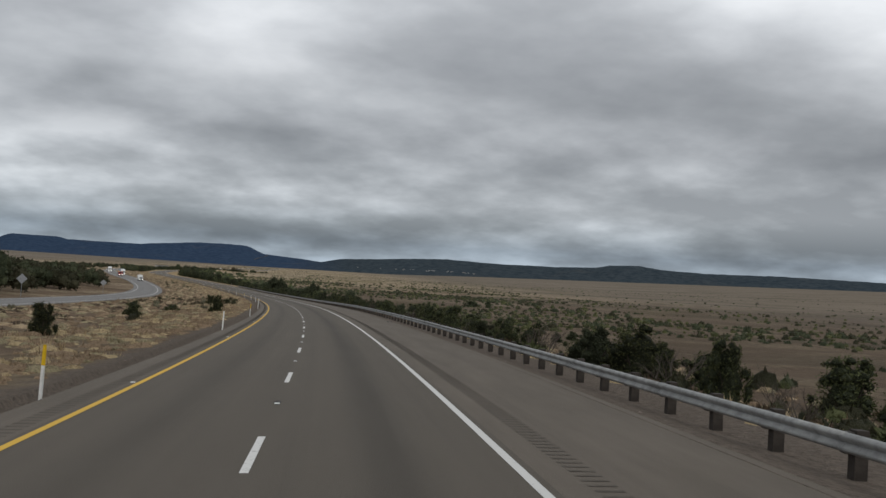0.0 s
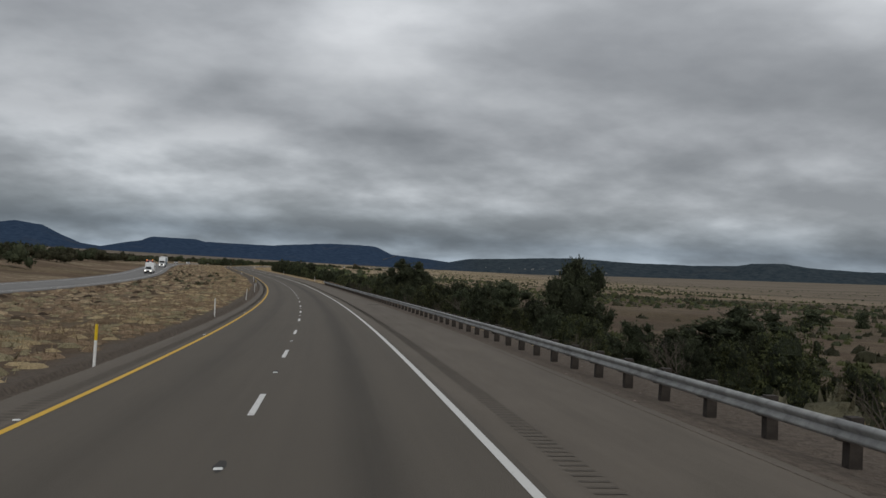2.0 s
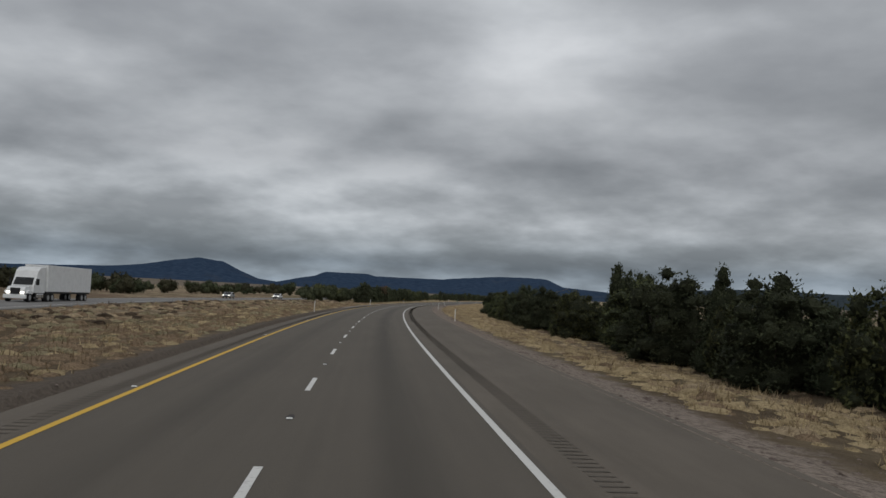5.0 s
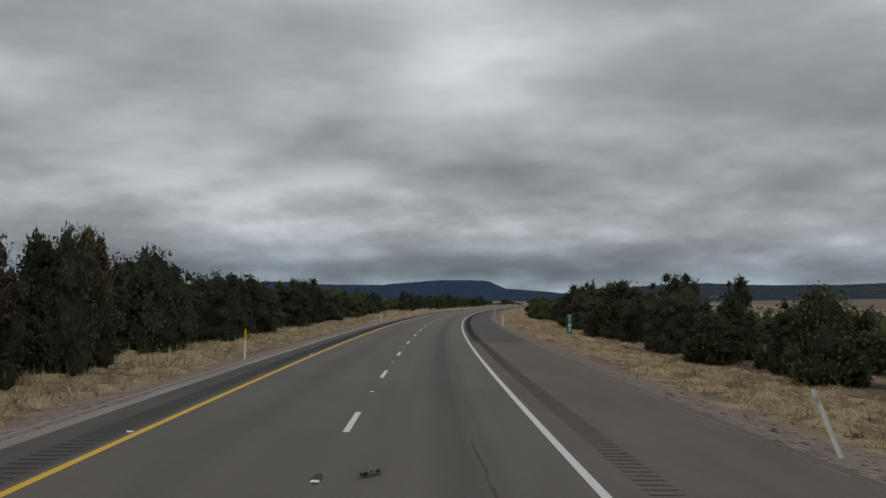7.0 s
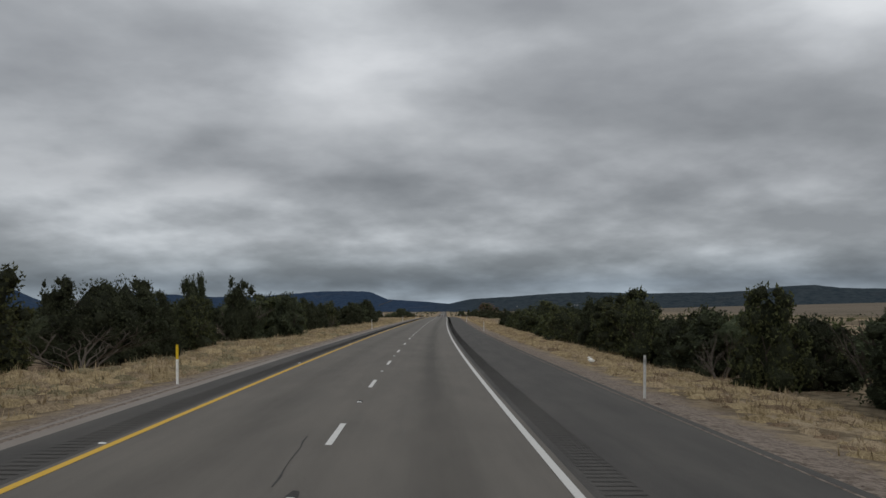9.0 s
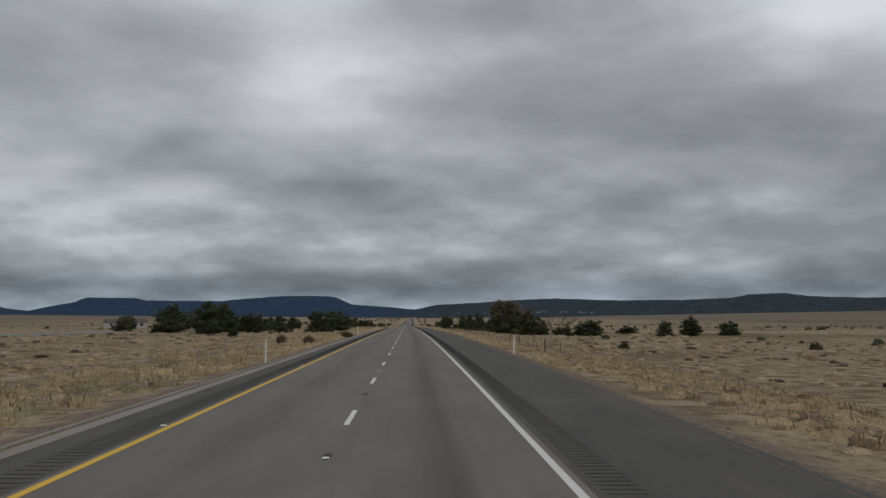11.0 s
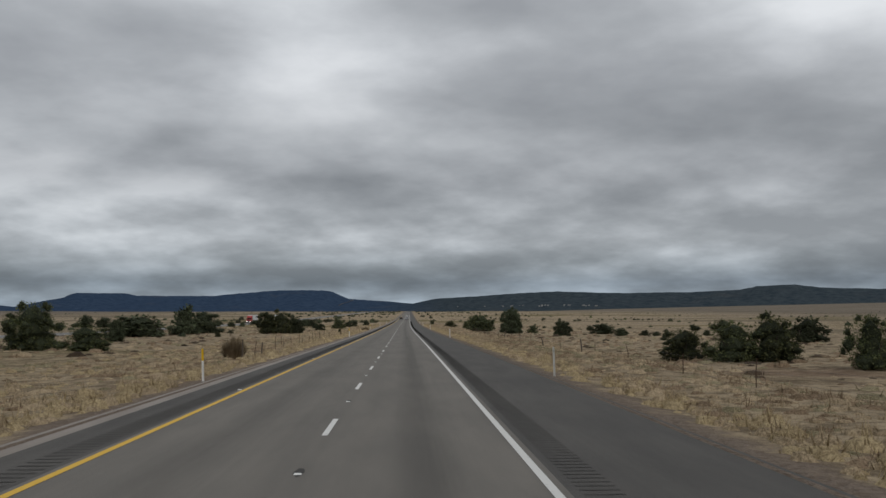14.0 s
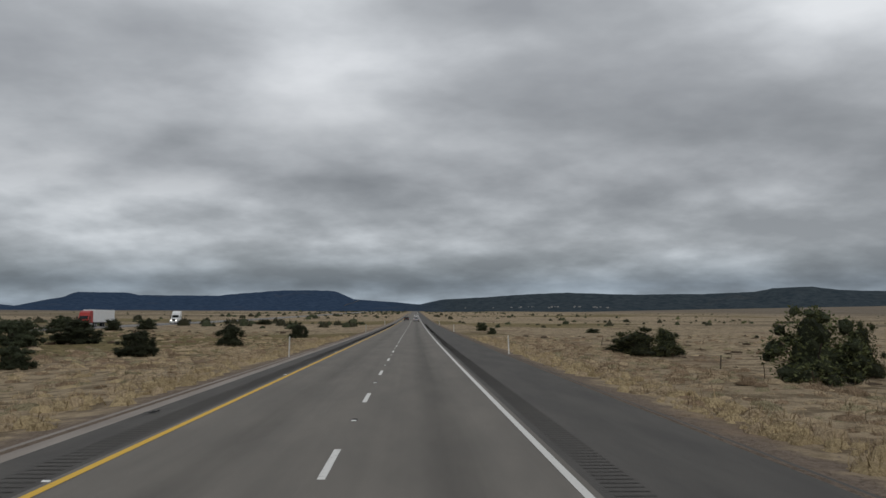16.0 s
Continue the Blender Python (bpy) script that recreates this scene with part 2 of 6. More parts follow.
    reach = n.math("SUBTRACT", reach, n.math("MULTIPLY", on_right, n.math("MULTIPLY", n.span(where, 470.0, 500.0), n.span(where, 1250.0, 1350.0, 0.9, 0.0))))
    edge = n.math("ADD", reach, n.math("MULTIPLY", n.math("SUBTRACT", tuft, 0.5), 3.0))
    land = n.mix(n.span(edge, 7.8, 8.9), gravel, land)
    n.put(b.inputs["Base Color"], n.mix(n.math("MULTIPLY", n.span(grit, 0.45, 0.75), 0.3), land, (0.106, 0.0784, 0.0522)))
    bump(n, b, n.math("ADD", tuft, n.math("MULTIPLY", grit, 0.25)), 0.9, 0.25)
    return m


GROUND = ground_material()


def leafy(name, dark, light, scale=1.2, vary=1.0):
    """Foliage: colour varies from clump to clump and from plant to plant."""
    m, n, b = material(name, 0.8, 0.0, 0.08)
    at = n.add("ShaderNodeTexCoord").outputs["Object"]
    isle = n.add("ShaderNodeNewGeometry").outputs["Random Per Island"]
    who = n.add("ShaderNodeObjectInfo").outputs["Random"]
    fleck = n.noise(at, scale * 9, 4.0, 0.7)
    fac = n.math("ADD", n.math("MULTIPLY", n.noise(at, scale, 4.0), 0.45), n.math("ADD", n.math("MULTIPLY", isle, 0.25), n.math("MULTIPLY", fleck, 0.35)))
    col = n.mix(n.span(fac, 0.30, 0.70), dark, light)
    hue = n.add("ShaderNodeHueSaturation")
    n.put(hue.inputs["Hue"], n.span(who, 0, 1, 0.5 - 0.013 * vary, 0.5 + 0.006 * vary))
    n.put(hue.inputs["Value"], n.span(who, 0, 1, 1 - 0.25 * vary, 1 + 0.25 * vary))
    n.put(hue.inputs["Color"], col)
    n.put(b.inputs["Base Color"], hue.outputs[0])
    bump(n, b, fleck, 0.8, 0.12)
    return m


def grassy(name, dark, light):
    """Matted dry grass: fine upright streaks, tangled, with little change from tuft to tuft."""
    m, n, b = material(name, 0.9, 0.0, 0.05)
    at = n.add("ShaderNodeTexCoord").outputs["Object"]
    isle = n.add("ShaderNodeNewGeometry").outputs["Random Per Island"]
    fine = n.noise(n.add("ShaderNodeVectorMath", at, (1.0, 1.0, 0.35), operation="MULTIPLY").outputs[0], 17.0, 4.0, 0.7)
    mat = n.noise(at, 2.6, 4.0, 0.65)
    wide = n.noise(at, 0.12, 3.0, 0.6)
    fac = n.math("ADD", n.math("MULTIPLY", fine, 0.62), n.math("ADD", n.math("MULTIPLY", mat, 0.30), n.math("MULTIPLY", isle, 0.10)))
    col = n.mix(n.span(fac, 0.33, 0.63), dark, light)
    n.put(b.inputs["Base Color"], n.mix(n.math("MULTIPLY", n.span(wide, 0.4, 0.62), 0.2), col, dark))
    bump(n, b, n.math("ADD", fine, mat), 0.75, 0.08)
    return m


JUNIPER = leafy("juniper_leaf", (0.034, 0.044, 0.025), (0.096, 0.110, 0.062))
OLIVE = leafy("oak_leaf", (0.052, 0.061, 0.026), (0.135, 0.146, 0.066))
RUSSET = leafy("dying_leaf", (0.10, 0.058, 0.038), (0.24, 0.145, 0.10))
SAGE = leafy("sage_leaf", (0.09, 0.088, 0.06), (0.20, 0.185, 0.12))
SCRUB = leafy("scrub_leaf", (0.030, 0.032, 0.018), (0.080, 0.078, 0.046))
# near-black core colour: the shade inside a crown is put into it
SHADE_CORE = leafy("painted_shade_core", (0.029, 0.034, 0.020), (0.058, 0.066, 0.039), 2.0)
BARK = painted("grey_bark", (0.085, 0.068, 0.055), 0.95, 0, 0.5, 9.0)
STRAW = grassy("dry_grass_blade", (0.24, 0.180, 0.100), (0.60, 0.47, 0.28))
PALE_GRASS = grassy("pale_bunchgrass", (0.205, 0.155, 0.095), (0.58, 0.45, 0.295))
BROWN_GRASS = grassy("brown_bunchgrass", (0.120, 0.084, 0.053), (0.38, 0.275, 0.18))
DULL_GRASS = grassy("grey_green_bunchgrass", (0.145, 0.122, 0.072), (0.42, 0.36, 0.225))
STEEL = painted("galvanised_steel", (0.36, 0.36, 0.35), 0.7, 0.3, 0.35, 2.5)
POST_WOOD = painted("treated_timber", (0.052, 0.043, 0.036), 0.9, 0, 0.4, 5.0)
WHITE_PLASTIC = painted("white_plastic", (0.86, 0.85, 0.82), 0.6, 0, 0.2, 8.0)
YELLOW_PLASTIC = painted("yellow_reflector", (0.80, 0.55, 0.03), 0.45, 0, 0.1, 8.0)


# ---------- mesh helpers ----------
def mesh(name, verts, faces, mat, uv=None, smooth=False):
    me = bpy.data.meshes.new(name)
    me.from_pydata(verts if isinstance(verts, list) else np.asarray(verts, float).tolist(), [], faces if isinstance(faces, list) else np.asarray(faces).tolist())
    me.materials.append(mat)
    if uv is not None:
        lay = me.uv_layers.new(name="metres")
        idx = np.empty(len(me.loops), np.int32)
        me.loops.foreach_get("vertex_index", idx)
        lay.data.foreach_set("uv", np.asarray(uv, np.float32)[idx].ravel())
    if smooth:
        me.polygons.foreach_set("use_smooth", [True] * len(me.polygons))
    me.update()
    return me


def setting(name, me, label, category):
    ob = new(name, me)
    ob.scale = (K, K, K)
    return tagged(ob, label, category, kind="structure")


def thing(name, x, y, z, turn=0.0, label="", category="", group="", size=1.0):
    """An empty at a thing's base; its parts are in true metres below it."""
    ob = new(name)
    ob.empty_display_size = 0.2
    ob.location, ob.rotation_euler, ob.scale = (K * x, K * y, K * z), (0, 0, turn), (K * size,) * 3
    return tagged(ob, label, category, group)


def part(name, bm, mat, parent, label="", smooth=False):
    me = bm
    if isinstance(bm, bmesh.types.BMesh):
        me = bpy.data.meshes.new(name)
        bm.to_mesh(me)
        bm.free()
        me.materials.append(mat)
        if smooth:
            me.polygons.foreach_set("use_smooth", [True] * len(me.polygons))
    ob = new(name, me)
    ob.parent = parent
    return tagged(ob, label)


def box(bm, x0, x1, y0, y1, z0, z1, bevel=0.0):
    r = bmesh.ops.create_cube(bm, size=1.0)
    for v in r["verts"]:
        v.co = Vector(((x0 + x1) / 2 + v.co.x * (x1 - x0), (y0 + y1) / 2 + v.co.y * (y1 - y0), (z0 + z1) / 2 + v.co.z * (z1 - z0)))
    if bevel:
        edges = list({e for v in r["verts"] for e in v.link_edges})
        bmesh.ops.bevel(bm, geom=edges, offset=bevel, segments=2, affect="EDGES", profile=0.6)
    return bm


def boxed(*a, bevel=0.0):
    return box(bmesh.new(), *a, bevel=bevel)


def tube(path, radii, sides=6, bm=None):
    """A tapered limb along a list of points."""
    bm = bm or bmesh.new()
    rings = []
    for i, p in enumerate(path):
        d = (Vector(path[min(i + 1, len(path) - 1)]) - Vector(path[max(i - 1, 0)])).normalized()
        a = d.orthogonal().normalized()
        c = d.cross(a)
        rings.append([bm.verts.new(Vector(p) + radii[i] * (a * math.cos(k * math.tau / sides) + c * math.sin(k * math.tau / sides))) for k in range(sides)])
    for r0, r1 in zip(rings, rings[1:]):
        for k in range(sides):
            bm.faces.new((r0[k], r0[(k + 1) % sides], r1[(k + 1) % sides], r1[k]))
    bm.faces.new(rings[-1])
    bm.faces.new(rings[0][::-1])
    return bm


def disc(bm, x, y, z, r, w, sides=16):
    """A wheel-like drum with its axle along x."""
    m = Matrix.Translation((x, y, z)) @ Matrix.Rotation(math.pi / 2, 4, "Y")
    bmesh.ops.create_cone(bm, cap_ends=True, segments=sides, radius1=r, radius2=r, depth=w, matrix=m)
    return bm


# ---------- the lie of the land ----------
def ramp(x, a, b):
    t = np.clip((np.asarray(x, float) - a) / (b - a), 0, 1)
    return t * t * (3 - 2 * t)


def fall(e):
    """Offset at which the bank counts: the shoulders fall less than the lanes."""
    lane = np.clip(e, -3.9, 3.9)
    return lane + 0.4 * (e - lane)


def other_road(s):
    """Offset of the oncoming carriageway's centre."""
    return np.interp(s, [-400, 0, 500, 700, 1200, 2100, 9000], [-37, -36, -34, -34.5, -52, -73, -73])


def wobble(x, y, size, seed):
    """Cheap smooth unevenness of about one unit."""
    a, b = x / size + seed * 1.7, y / size - seed * 2.3
    return (np.sin(a * 1.3 + 1.7 * np.sin(b * 0.9)) + np.sin(b * 1.7 + 1.1 * np.sin(a * 1.3 + 2.0)) + 0.6 * np.sin((a + b) * 2.3 + np.sin(a * 3.1))) / 2.6


def height(s, e):
    """Height of the ground."""
    s, e = np.asarray(s, float), np.asarray(e, float)
    x, y, z, th, b = along(s)
    px, py = spot(s, e)
    right, left = np.maximum(e, 0), np.maximum(-e, 0)
    early, wood, late = 1 - ramp(s, 455, 500), ramp(s, 455, 500) * (1 - ramp(s, 1330, 1480)), ramp(s, 1330, 1480)
    drop_r = early * (-0.22 * ramp(right, 7.4, 9) - 2.4 * ramp(right, 9.8, 22) - 2.2 * ramp(right, 22, 70))
    drop_r = drop_r + wood * (-0.25 * ramp(right, 7.4, 9.5) - 1.4 * ramp(right, 9.5, 20) - 2.0 * ramp(right, 20, 60))
    drop_r = drop_r + late * (-0.12 * ramp(right, 7.4, 10) - 0.95 * ramp(right, 13.5, 21.5))
    near = 1 - ramp(s, 640, 760)
    drop_l = near * (-0.15 * ramp(left, 5, 7) - 0.55 * ramp(left, 8, 18) + 1.7 * ramp(left, 46, 75)) + (1 - near) * (-0.15 * ramp(left, 5.5, 8) - 0.2 * ramp(left, 8, 16))
    flat = b * fall(np.clip(e, -6.5, 8.5))
    bank = flat * (1 - 0.75 * ramp(np.abs(e), 10, 30))
    off = np.where(e > 0, drop_r, drop_l) + bank
    rough = 0.16 * wobble(px, py, 4.0, 1) + 0.28 * wobble(px, py, 13.0, 2)
    clear = ramp(np.abs(e), 8.5, 16) * np.where(np.abs(e - other_road(s)) < 7.5, 0.0, 1.0)
    far = np.maximum(np.hypot(np.maximum(s - 2400, 0) * 0.0 + e, 0) - 500, 0)
    rise = np.where(e > 0, 0.021, 0.008) * far * ramp(far, 0, 1500)
    under = np.where((e > -5.6) & (e < 7.3), -0.14, 0.0) + np.where(np.abs(e - other_road(s)) < 5.3, -0.14, 0.0)
    return z + off + rough * clear + rise + under + 1.2 * wobble(px, py, 120, 3) * ramp(np.abs(e), 60, 160)


def ground_sheet():
    s = np.concatenate([[-6000, -3000, -1500, -800, -400, -200, -120, -80], np.arange(-60, 2240, 4.0), np.arange(2240, 3000, 20.0), 3000 + 120 * 1.16 ** np.arange(0, 32)])
    s = s[s < 15500]
    pos = np.concatenate([[1.5, 4, 5.55, 5.65, 6.5, 7.25, 7.35, 8, 9, 10], np.arange(11, 30, 1.5), np.arange(30, 60, 3), np.arange(60, 120, 8.0), 120 * 1.17 ** np.arange(1, 31)])
    e = np.concatenate([-pos[::-1], [0], pos])
    S, E = np.meshgrid(s, e, indexing="ij")
    X, Y = spot(S, E)
    Z = height(S, E)
    n, m = S.shape
    verts = np.stack([X, Y, Z], -1).reshape(-1, 3)
    i = (np.arange(n - 1)[:, None] * m + np.arange(m - 1)[None]).ravel()
    faces = np.stack([i, i + 1, i + m + 1, i + m], -1)
    return mesh("ground", verts, faces, GROUND, np.stack([E.ravel(), S.ravel()], -1), smooth=True)


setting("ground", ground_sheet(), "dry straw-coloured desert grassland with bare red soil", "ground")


def strip(name, e0, e1, s0, s1, lift, mat, step=4.0, thick=0.0, centre=None, cols=1):
    """A ribbon of road surface between two offsets, with a skirt at both edges."""
    s = np.linspace(s0, s1, max(2, int((s1 - s0) / step) + 1))
    es = np.linspace(e0, e1, cols + 1)
    es = np.concatenate([[e0], es, [e1]])
    dz = np.array([-thick] + [0.0] * (cols + 1) + [-thick])
    S, E = np.meshgrid(s, es, indexing="ij")
    C = 0.0 if centre is None else centre(S)
    x, y, z, th, b = along(S)
    X, Y = spot(S, E + C)
    base = z + fall(E) * b if centre is None else height(S, C + 6.5) * 0.5 + height(S, C - 6.5) * 0.5
    Z = base + lift + dz[None]
    n, m = S.shape
    i = (np.arange(n - 1)[:, None] * m + np.arange(m - 1)[None]).ravel()
    faces = np.stack([i, i + 1, i + m + 1, i + m], -1)
    return mesh(name, np.stack([X, Y, Z], -1).reshape(-1, 3), faces, mat, np.stack([E.ravel(), S.ravel()], -1))


END = 4200.0
road = setting("road", strip("road", -3.86, 3.86, -200, END, 0.0, ASPHALT, 4.0, 0.12, cols=4), "two worn grey asphalt lanes with dark oil tracks", "road")
setting("shoulder", strip("shoulder", 3.864, 7.6, -200, 930, -0.004, ASPHALT_BROWN, 4.0, 0.12), "wide brownish worn asphalt shoulder beside the lane", "road shoulder")
setting("shoulder", strip("shoulder", 3.864, 7.6, 930.01, END, -0.004, ASPHALT_DARK, 4.0, 0.12), "wide shoulder of newer dark grey asphalt", "road shoulder")
setting("shoulder", strip("shoulder", -4.95, -3.864, -200, 760, -0.004, ASPHALT_BROWN, 4.0, 0.12), "narrow brownish asphalt shoulder along the median", "road shoulder")
setting("shoulder", strip("shoulder", -5.25, -3.864, 760.01, END, -0.004, ASPHALT_DARK, 4.0, 0.12), "narrow dark asphalt shoulder along the median", "road shoulder")
setting("shoulder", strip("shoulder", -5.95, -5.254, 760.01, END, -0.012, ASPHALT_PALE, 4.0, 0.12), "pale weathered asphalt edge strip beside the median", "road shoulder")
setting("road", strip("road", -5.2, 5.2, -200, END, 0.02, ASPHALT_FAR, 6.0, 0.16, other_road, 2), "pale grey oncoming carriageway beyond the grass median", "road")

edge_white = setting("trim", strip("trim", 3.60, 3.74, -200, END, 0.006, WHITE_LINE), "continuous white painted edge line", "road marking")
edge_yellow = setting("trim", strip("trim", -3.75, -3.60, -200, END, 0.006, YELLOW_LINE), "continuous yellow painted edge line", "road marking")
setting("trim", strip("trim", 3.6, 3.74, -200, END, 0.03, WHITE_LINE, 6, 0, other_road), "white edge line of the oncoming carriageway", "road marking")
setting("trim", strip("trim", -3.74, -3.6, -200, END, 0.03, WHITE_LINE, 6, 0, other_road), "white edge line of the oncoming carriageway", "road marking")


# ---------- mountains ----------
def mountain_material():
    m, n, b = material("haze_blue_wooded_mountain", 1.0, 0.0, 0.0)
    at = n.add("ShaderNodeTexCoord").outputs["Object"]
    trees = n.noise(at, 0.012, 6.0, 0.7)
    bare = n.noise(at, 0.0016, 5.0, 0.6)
    # the blue of distant air is put into the base colours
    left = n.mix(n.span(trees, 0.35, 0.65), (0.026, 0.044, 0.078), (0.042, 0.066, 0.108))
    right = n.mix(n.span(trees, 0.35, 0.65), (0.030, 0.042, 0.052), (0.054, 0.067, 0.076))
    # the eastern range stands nearer, so less blue haze is painted into it
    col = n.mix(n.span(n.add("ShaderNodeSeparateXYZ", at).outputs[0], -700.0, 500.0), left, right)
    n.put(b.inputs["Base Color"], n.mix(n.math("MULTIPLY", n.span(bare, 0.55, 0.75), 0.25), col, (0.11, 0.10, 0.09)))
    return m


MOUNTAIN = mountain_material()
# bearing (degrees, left positive) and height of the skyline in thousandths, seen from the last bend
SKYLINE = [(62, 16), (50, 18), (40, 18), (34, 22), (32, 26), (30.0, 33), (28.4, 37), (26.8, 34), (25.6, 24), (24.4, 16), (23.1, 13.5), (21.6, 19.5), (20.5, 23), (20.2, 26), (19.9, 28), (17.0, 28), (16.4, 25.5), (11.8, 25.5), (11.2, 27), (9.8, 29), (7.8, 32), (5.2, 32), (4.6, 31), (3.5, 22.5), (0.8, 19.5), (-0.6, 17), (-2.0, 22.5), (-4.5, 25), (-8.0, 29), (-9.8, 30), (-13.2, 28), (-17.9, 28), (-21.0, 30), (-22.0, 33.5), (-24.2, 35), (-25.8, 31), (-29.0, 29), (-34, 30), (-42, 27), (-52, 26), (-64, 24)]


def mountain_range():
    az = np.linspace(-64, 62, 520)
    pts = np.array(SKYLINE[::-1], float)
    top = np.interp(az, pts[:, 0], pts[:, 1]) / 1000
    far = np.interp(az, [-64, -30, -24, -3, 2, 8, 22, 30, 62], [10500, 10500, 10400, 12000, 14000, 14300, 13500, 12500, 11500])
    ox, oy, oz = -170.0, 1930.0, 1.9
    rows, verts = [(0.80, 0.0), (0.86, 0.12), (0.90, 0.35), (0.94, 0.62), (0.975, 0.86), (1.0, 1.0), (1.04, 0.8), (1.12, 0.1)], []
    for k, h in rows:
        r = far * k + 160 * wobble(az * 60, az * 0 + k * 900, 40, 5) * (h > 0)
        x, y = ox - r * np.sin(np.radians(az)), oy + r * np.cos(np.radians(az))
        crest = oz + top * far
        foot = oz + 0.009 * far
        gully = 0.10 * wobble(x, y, 160, 7) * (0 < h < 1) + 0.012 * wobble(x, y, 45, 8) * (h > 0.8)
        z = foot + (crest - foot) * np.clip(h + gully, -0.1, 1.03)
        if h == 0:
            z = z - 60
        verts.append(np.stack([x, y, z], -1))
    m = len(az)
    V = np.concatenate(verts)
    i = (np.arange(len(rows) - 1)[:, None] * m + np.arange(m - 1)[None]).ravel()
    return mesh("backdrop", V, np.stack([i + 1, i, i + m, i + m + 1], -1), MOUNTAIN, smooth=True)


setting("backdrop", mountain_range(), "distant wooded mesas painted dark blue with haze, under low cloud", "mountains")


def ridge_point(az, k):
    """A point on the front slope of the mountains."""
    pts = np.array(SKYLINE[::-1], float)
    far = float(np.interp(az, [-64, -30, -24, -3, 2, 8, 22, 30, 62], [10500, 10500, 10400, 12000, 14000, 14300, 13500, 12500, 11500]))
    top = float(np.interp(az, pts[:, 0], pts[:, 1])) / 1000
    h = float(np.interp(k, [0.80, 0.86, 0.90, 0.94, 0.975, 1.0], [0.0, 0.12, 0.35, 0.62, 0.86, 1.0]))
    r, foot = far * k, 1.9 + 0.009 * far
    return -170 - r * math.sin(radians(az)), 1930 + r * math.cos(radians(az)), foot + (top * far + 1.9 - foot) * h


def hill_track():
    """A pale cutting that climbs across the slope."""
    V, Fc = [], []
    for i in range(25):
        f = i / 24
        x, y, z = ridge_point(4.1 - 0.95 * f, 0.875 + 0.10 * f)
        V += [(x, y - 60, z + 4), (x, y - 60, z + 13 + 4 * math.sin(9 * f))]
        if i:
            Fc.append((2 * i - 2, 2 * i, 2 * i + 1, 2 * i - 1))
    return mesh("trim", V, Fc, PALE_CUT)


PALE_CUT = painted("pale_road_cutting", (0.12, 0.12, 0.125), 0.95, 0, 0.3, 0.01)
setting("trim", hill_track(), "pale road cutting climbing the distant slope", "road cutting")


# ---------- road furniture set in the surface ----------
def on_road(s, e, lift=0.0):
    x, y, z, th, b = (float(v) for v in along(s))
    return x + e * math.cos(th), y + e * math.sin(th), z + float(fall(e)) * b + lift, th, b


def lie(ob, s, e, lift=0.0):
    """Lay a part of the road on its surface; the road's own origin is the world's."""
    x, y, z, th, b = on_road(s, e, lift)
    g = float(np.interp(s, GRID, RG))
    ob.location, ob.rotation_euler = (x, y, z), (math.atan(g), -math.atan(b), th)


def stripe_mesh():
    bm = bmesh.new()
    cuts = [0, 0.02, 0.9, 1.7, 2.4, 3.03, 3.05]
    rnd = random.Random(4)
    rows = []
    for y in cuts:
        w = 0.064 + rnd.uniform(-0.004, 0.003)
        z = 0.002 if y in (0, 3.05) else 0.008
        rows.append([bm.verts.new((-w, y, z)), bm.verts.new((w, y, z))])
    for a, b in zip(rows, rows[1:]):
        bm.faces.new((a[0], a[1], b[1], b[0]))
    me = bpy.data.meshes.new("lane_stripe")
    bm.to_mesh(me)
    bm.free()
    uv = me.uv_layers.new(name="metres")
    for loop in me.loops:
        uv.data[loop.index].uv = me.vertices[loop.vertex_index].co.xy
    me.materials.append(STRIPE_PAINT)
    return me


def stripe_paint():
    m, n, b = material("stripe_paint", 0.7)
    at = n.add("ShaderNodeTexCoord").outputs["Object"]
    who = n.add("ShaderNodeObjectInfo").outputs["Random"]
    shift = n.add("ShaderNodeVectorMath", at, n.vec(n.math("MULTIPLY", who, 40.0), 0.0, 0.0), operation="ADD").outputs[0]
    chips = n.noise(shift, 7.0, 6.0, 0.72)
    n.put(b.inputs["Base Color"], n.mix(n.span(chips, 0.52, 0.75), (0.66, 0.65, 0.62), (0.22, 0.21, 0.19)))
    return m


STRIPE_PAINT = stripe_paint()
STRIPE = stripe_mesh()
GROUT = painted("dark_patch", (0.05, 0.046, 0.042), 0.9, 0, 0.3, 12)
REFLECTOR = painted("white_reflector", (0.75, 0.75, 0.72), 0.35, 0, 0.15, 20)
for k in range(-6, 200):
    lie(part("lane_stripe", STRIPE, None, road), 12.192 * k, 0.0)


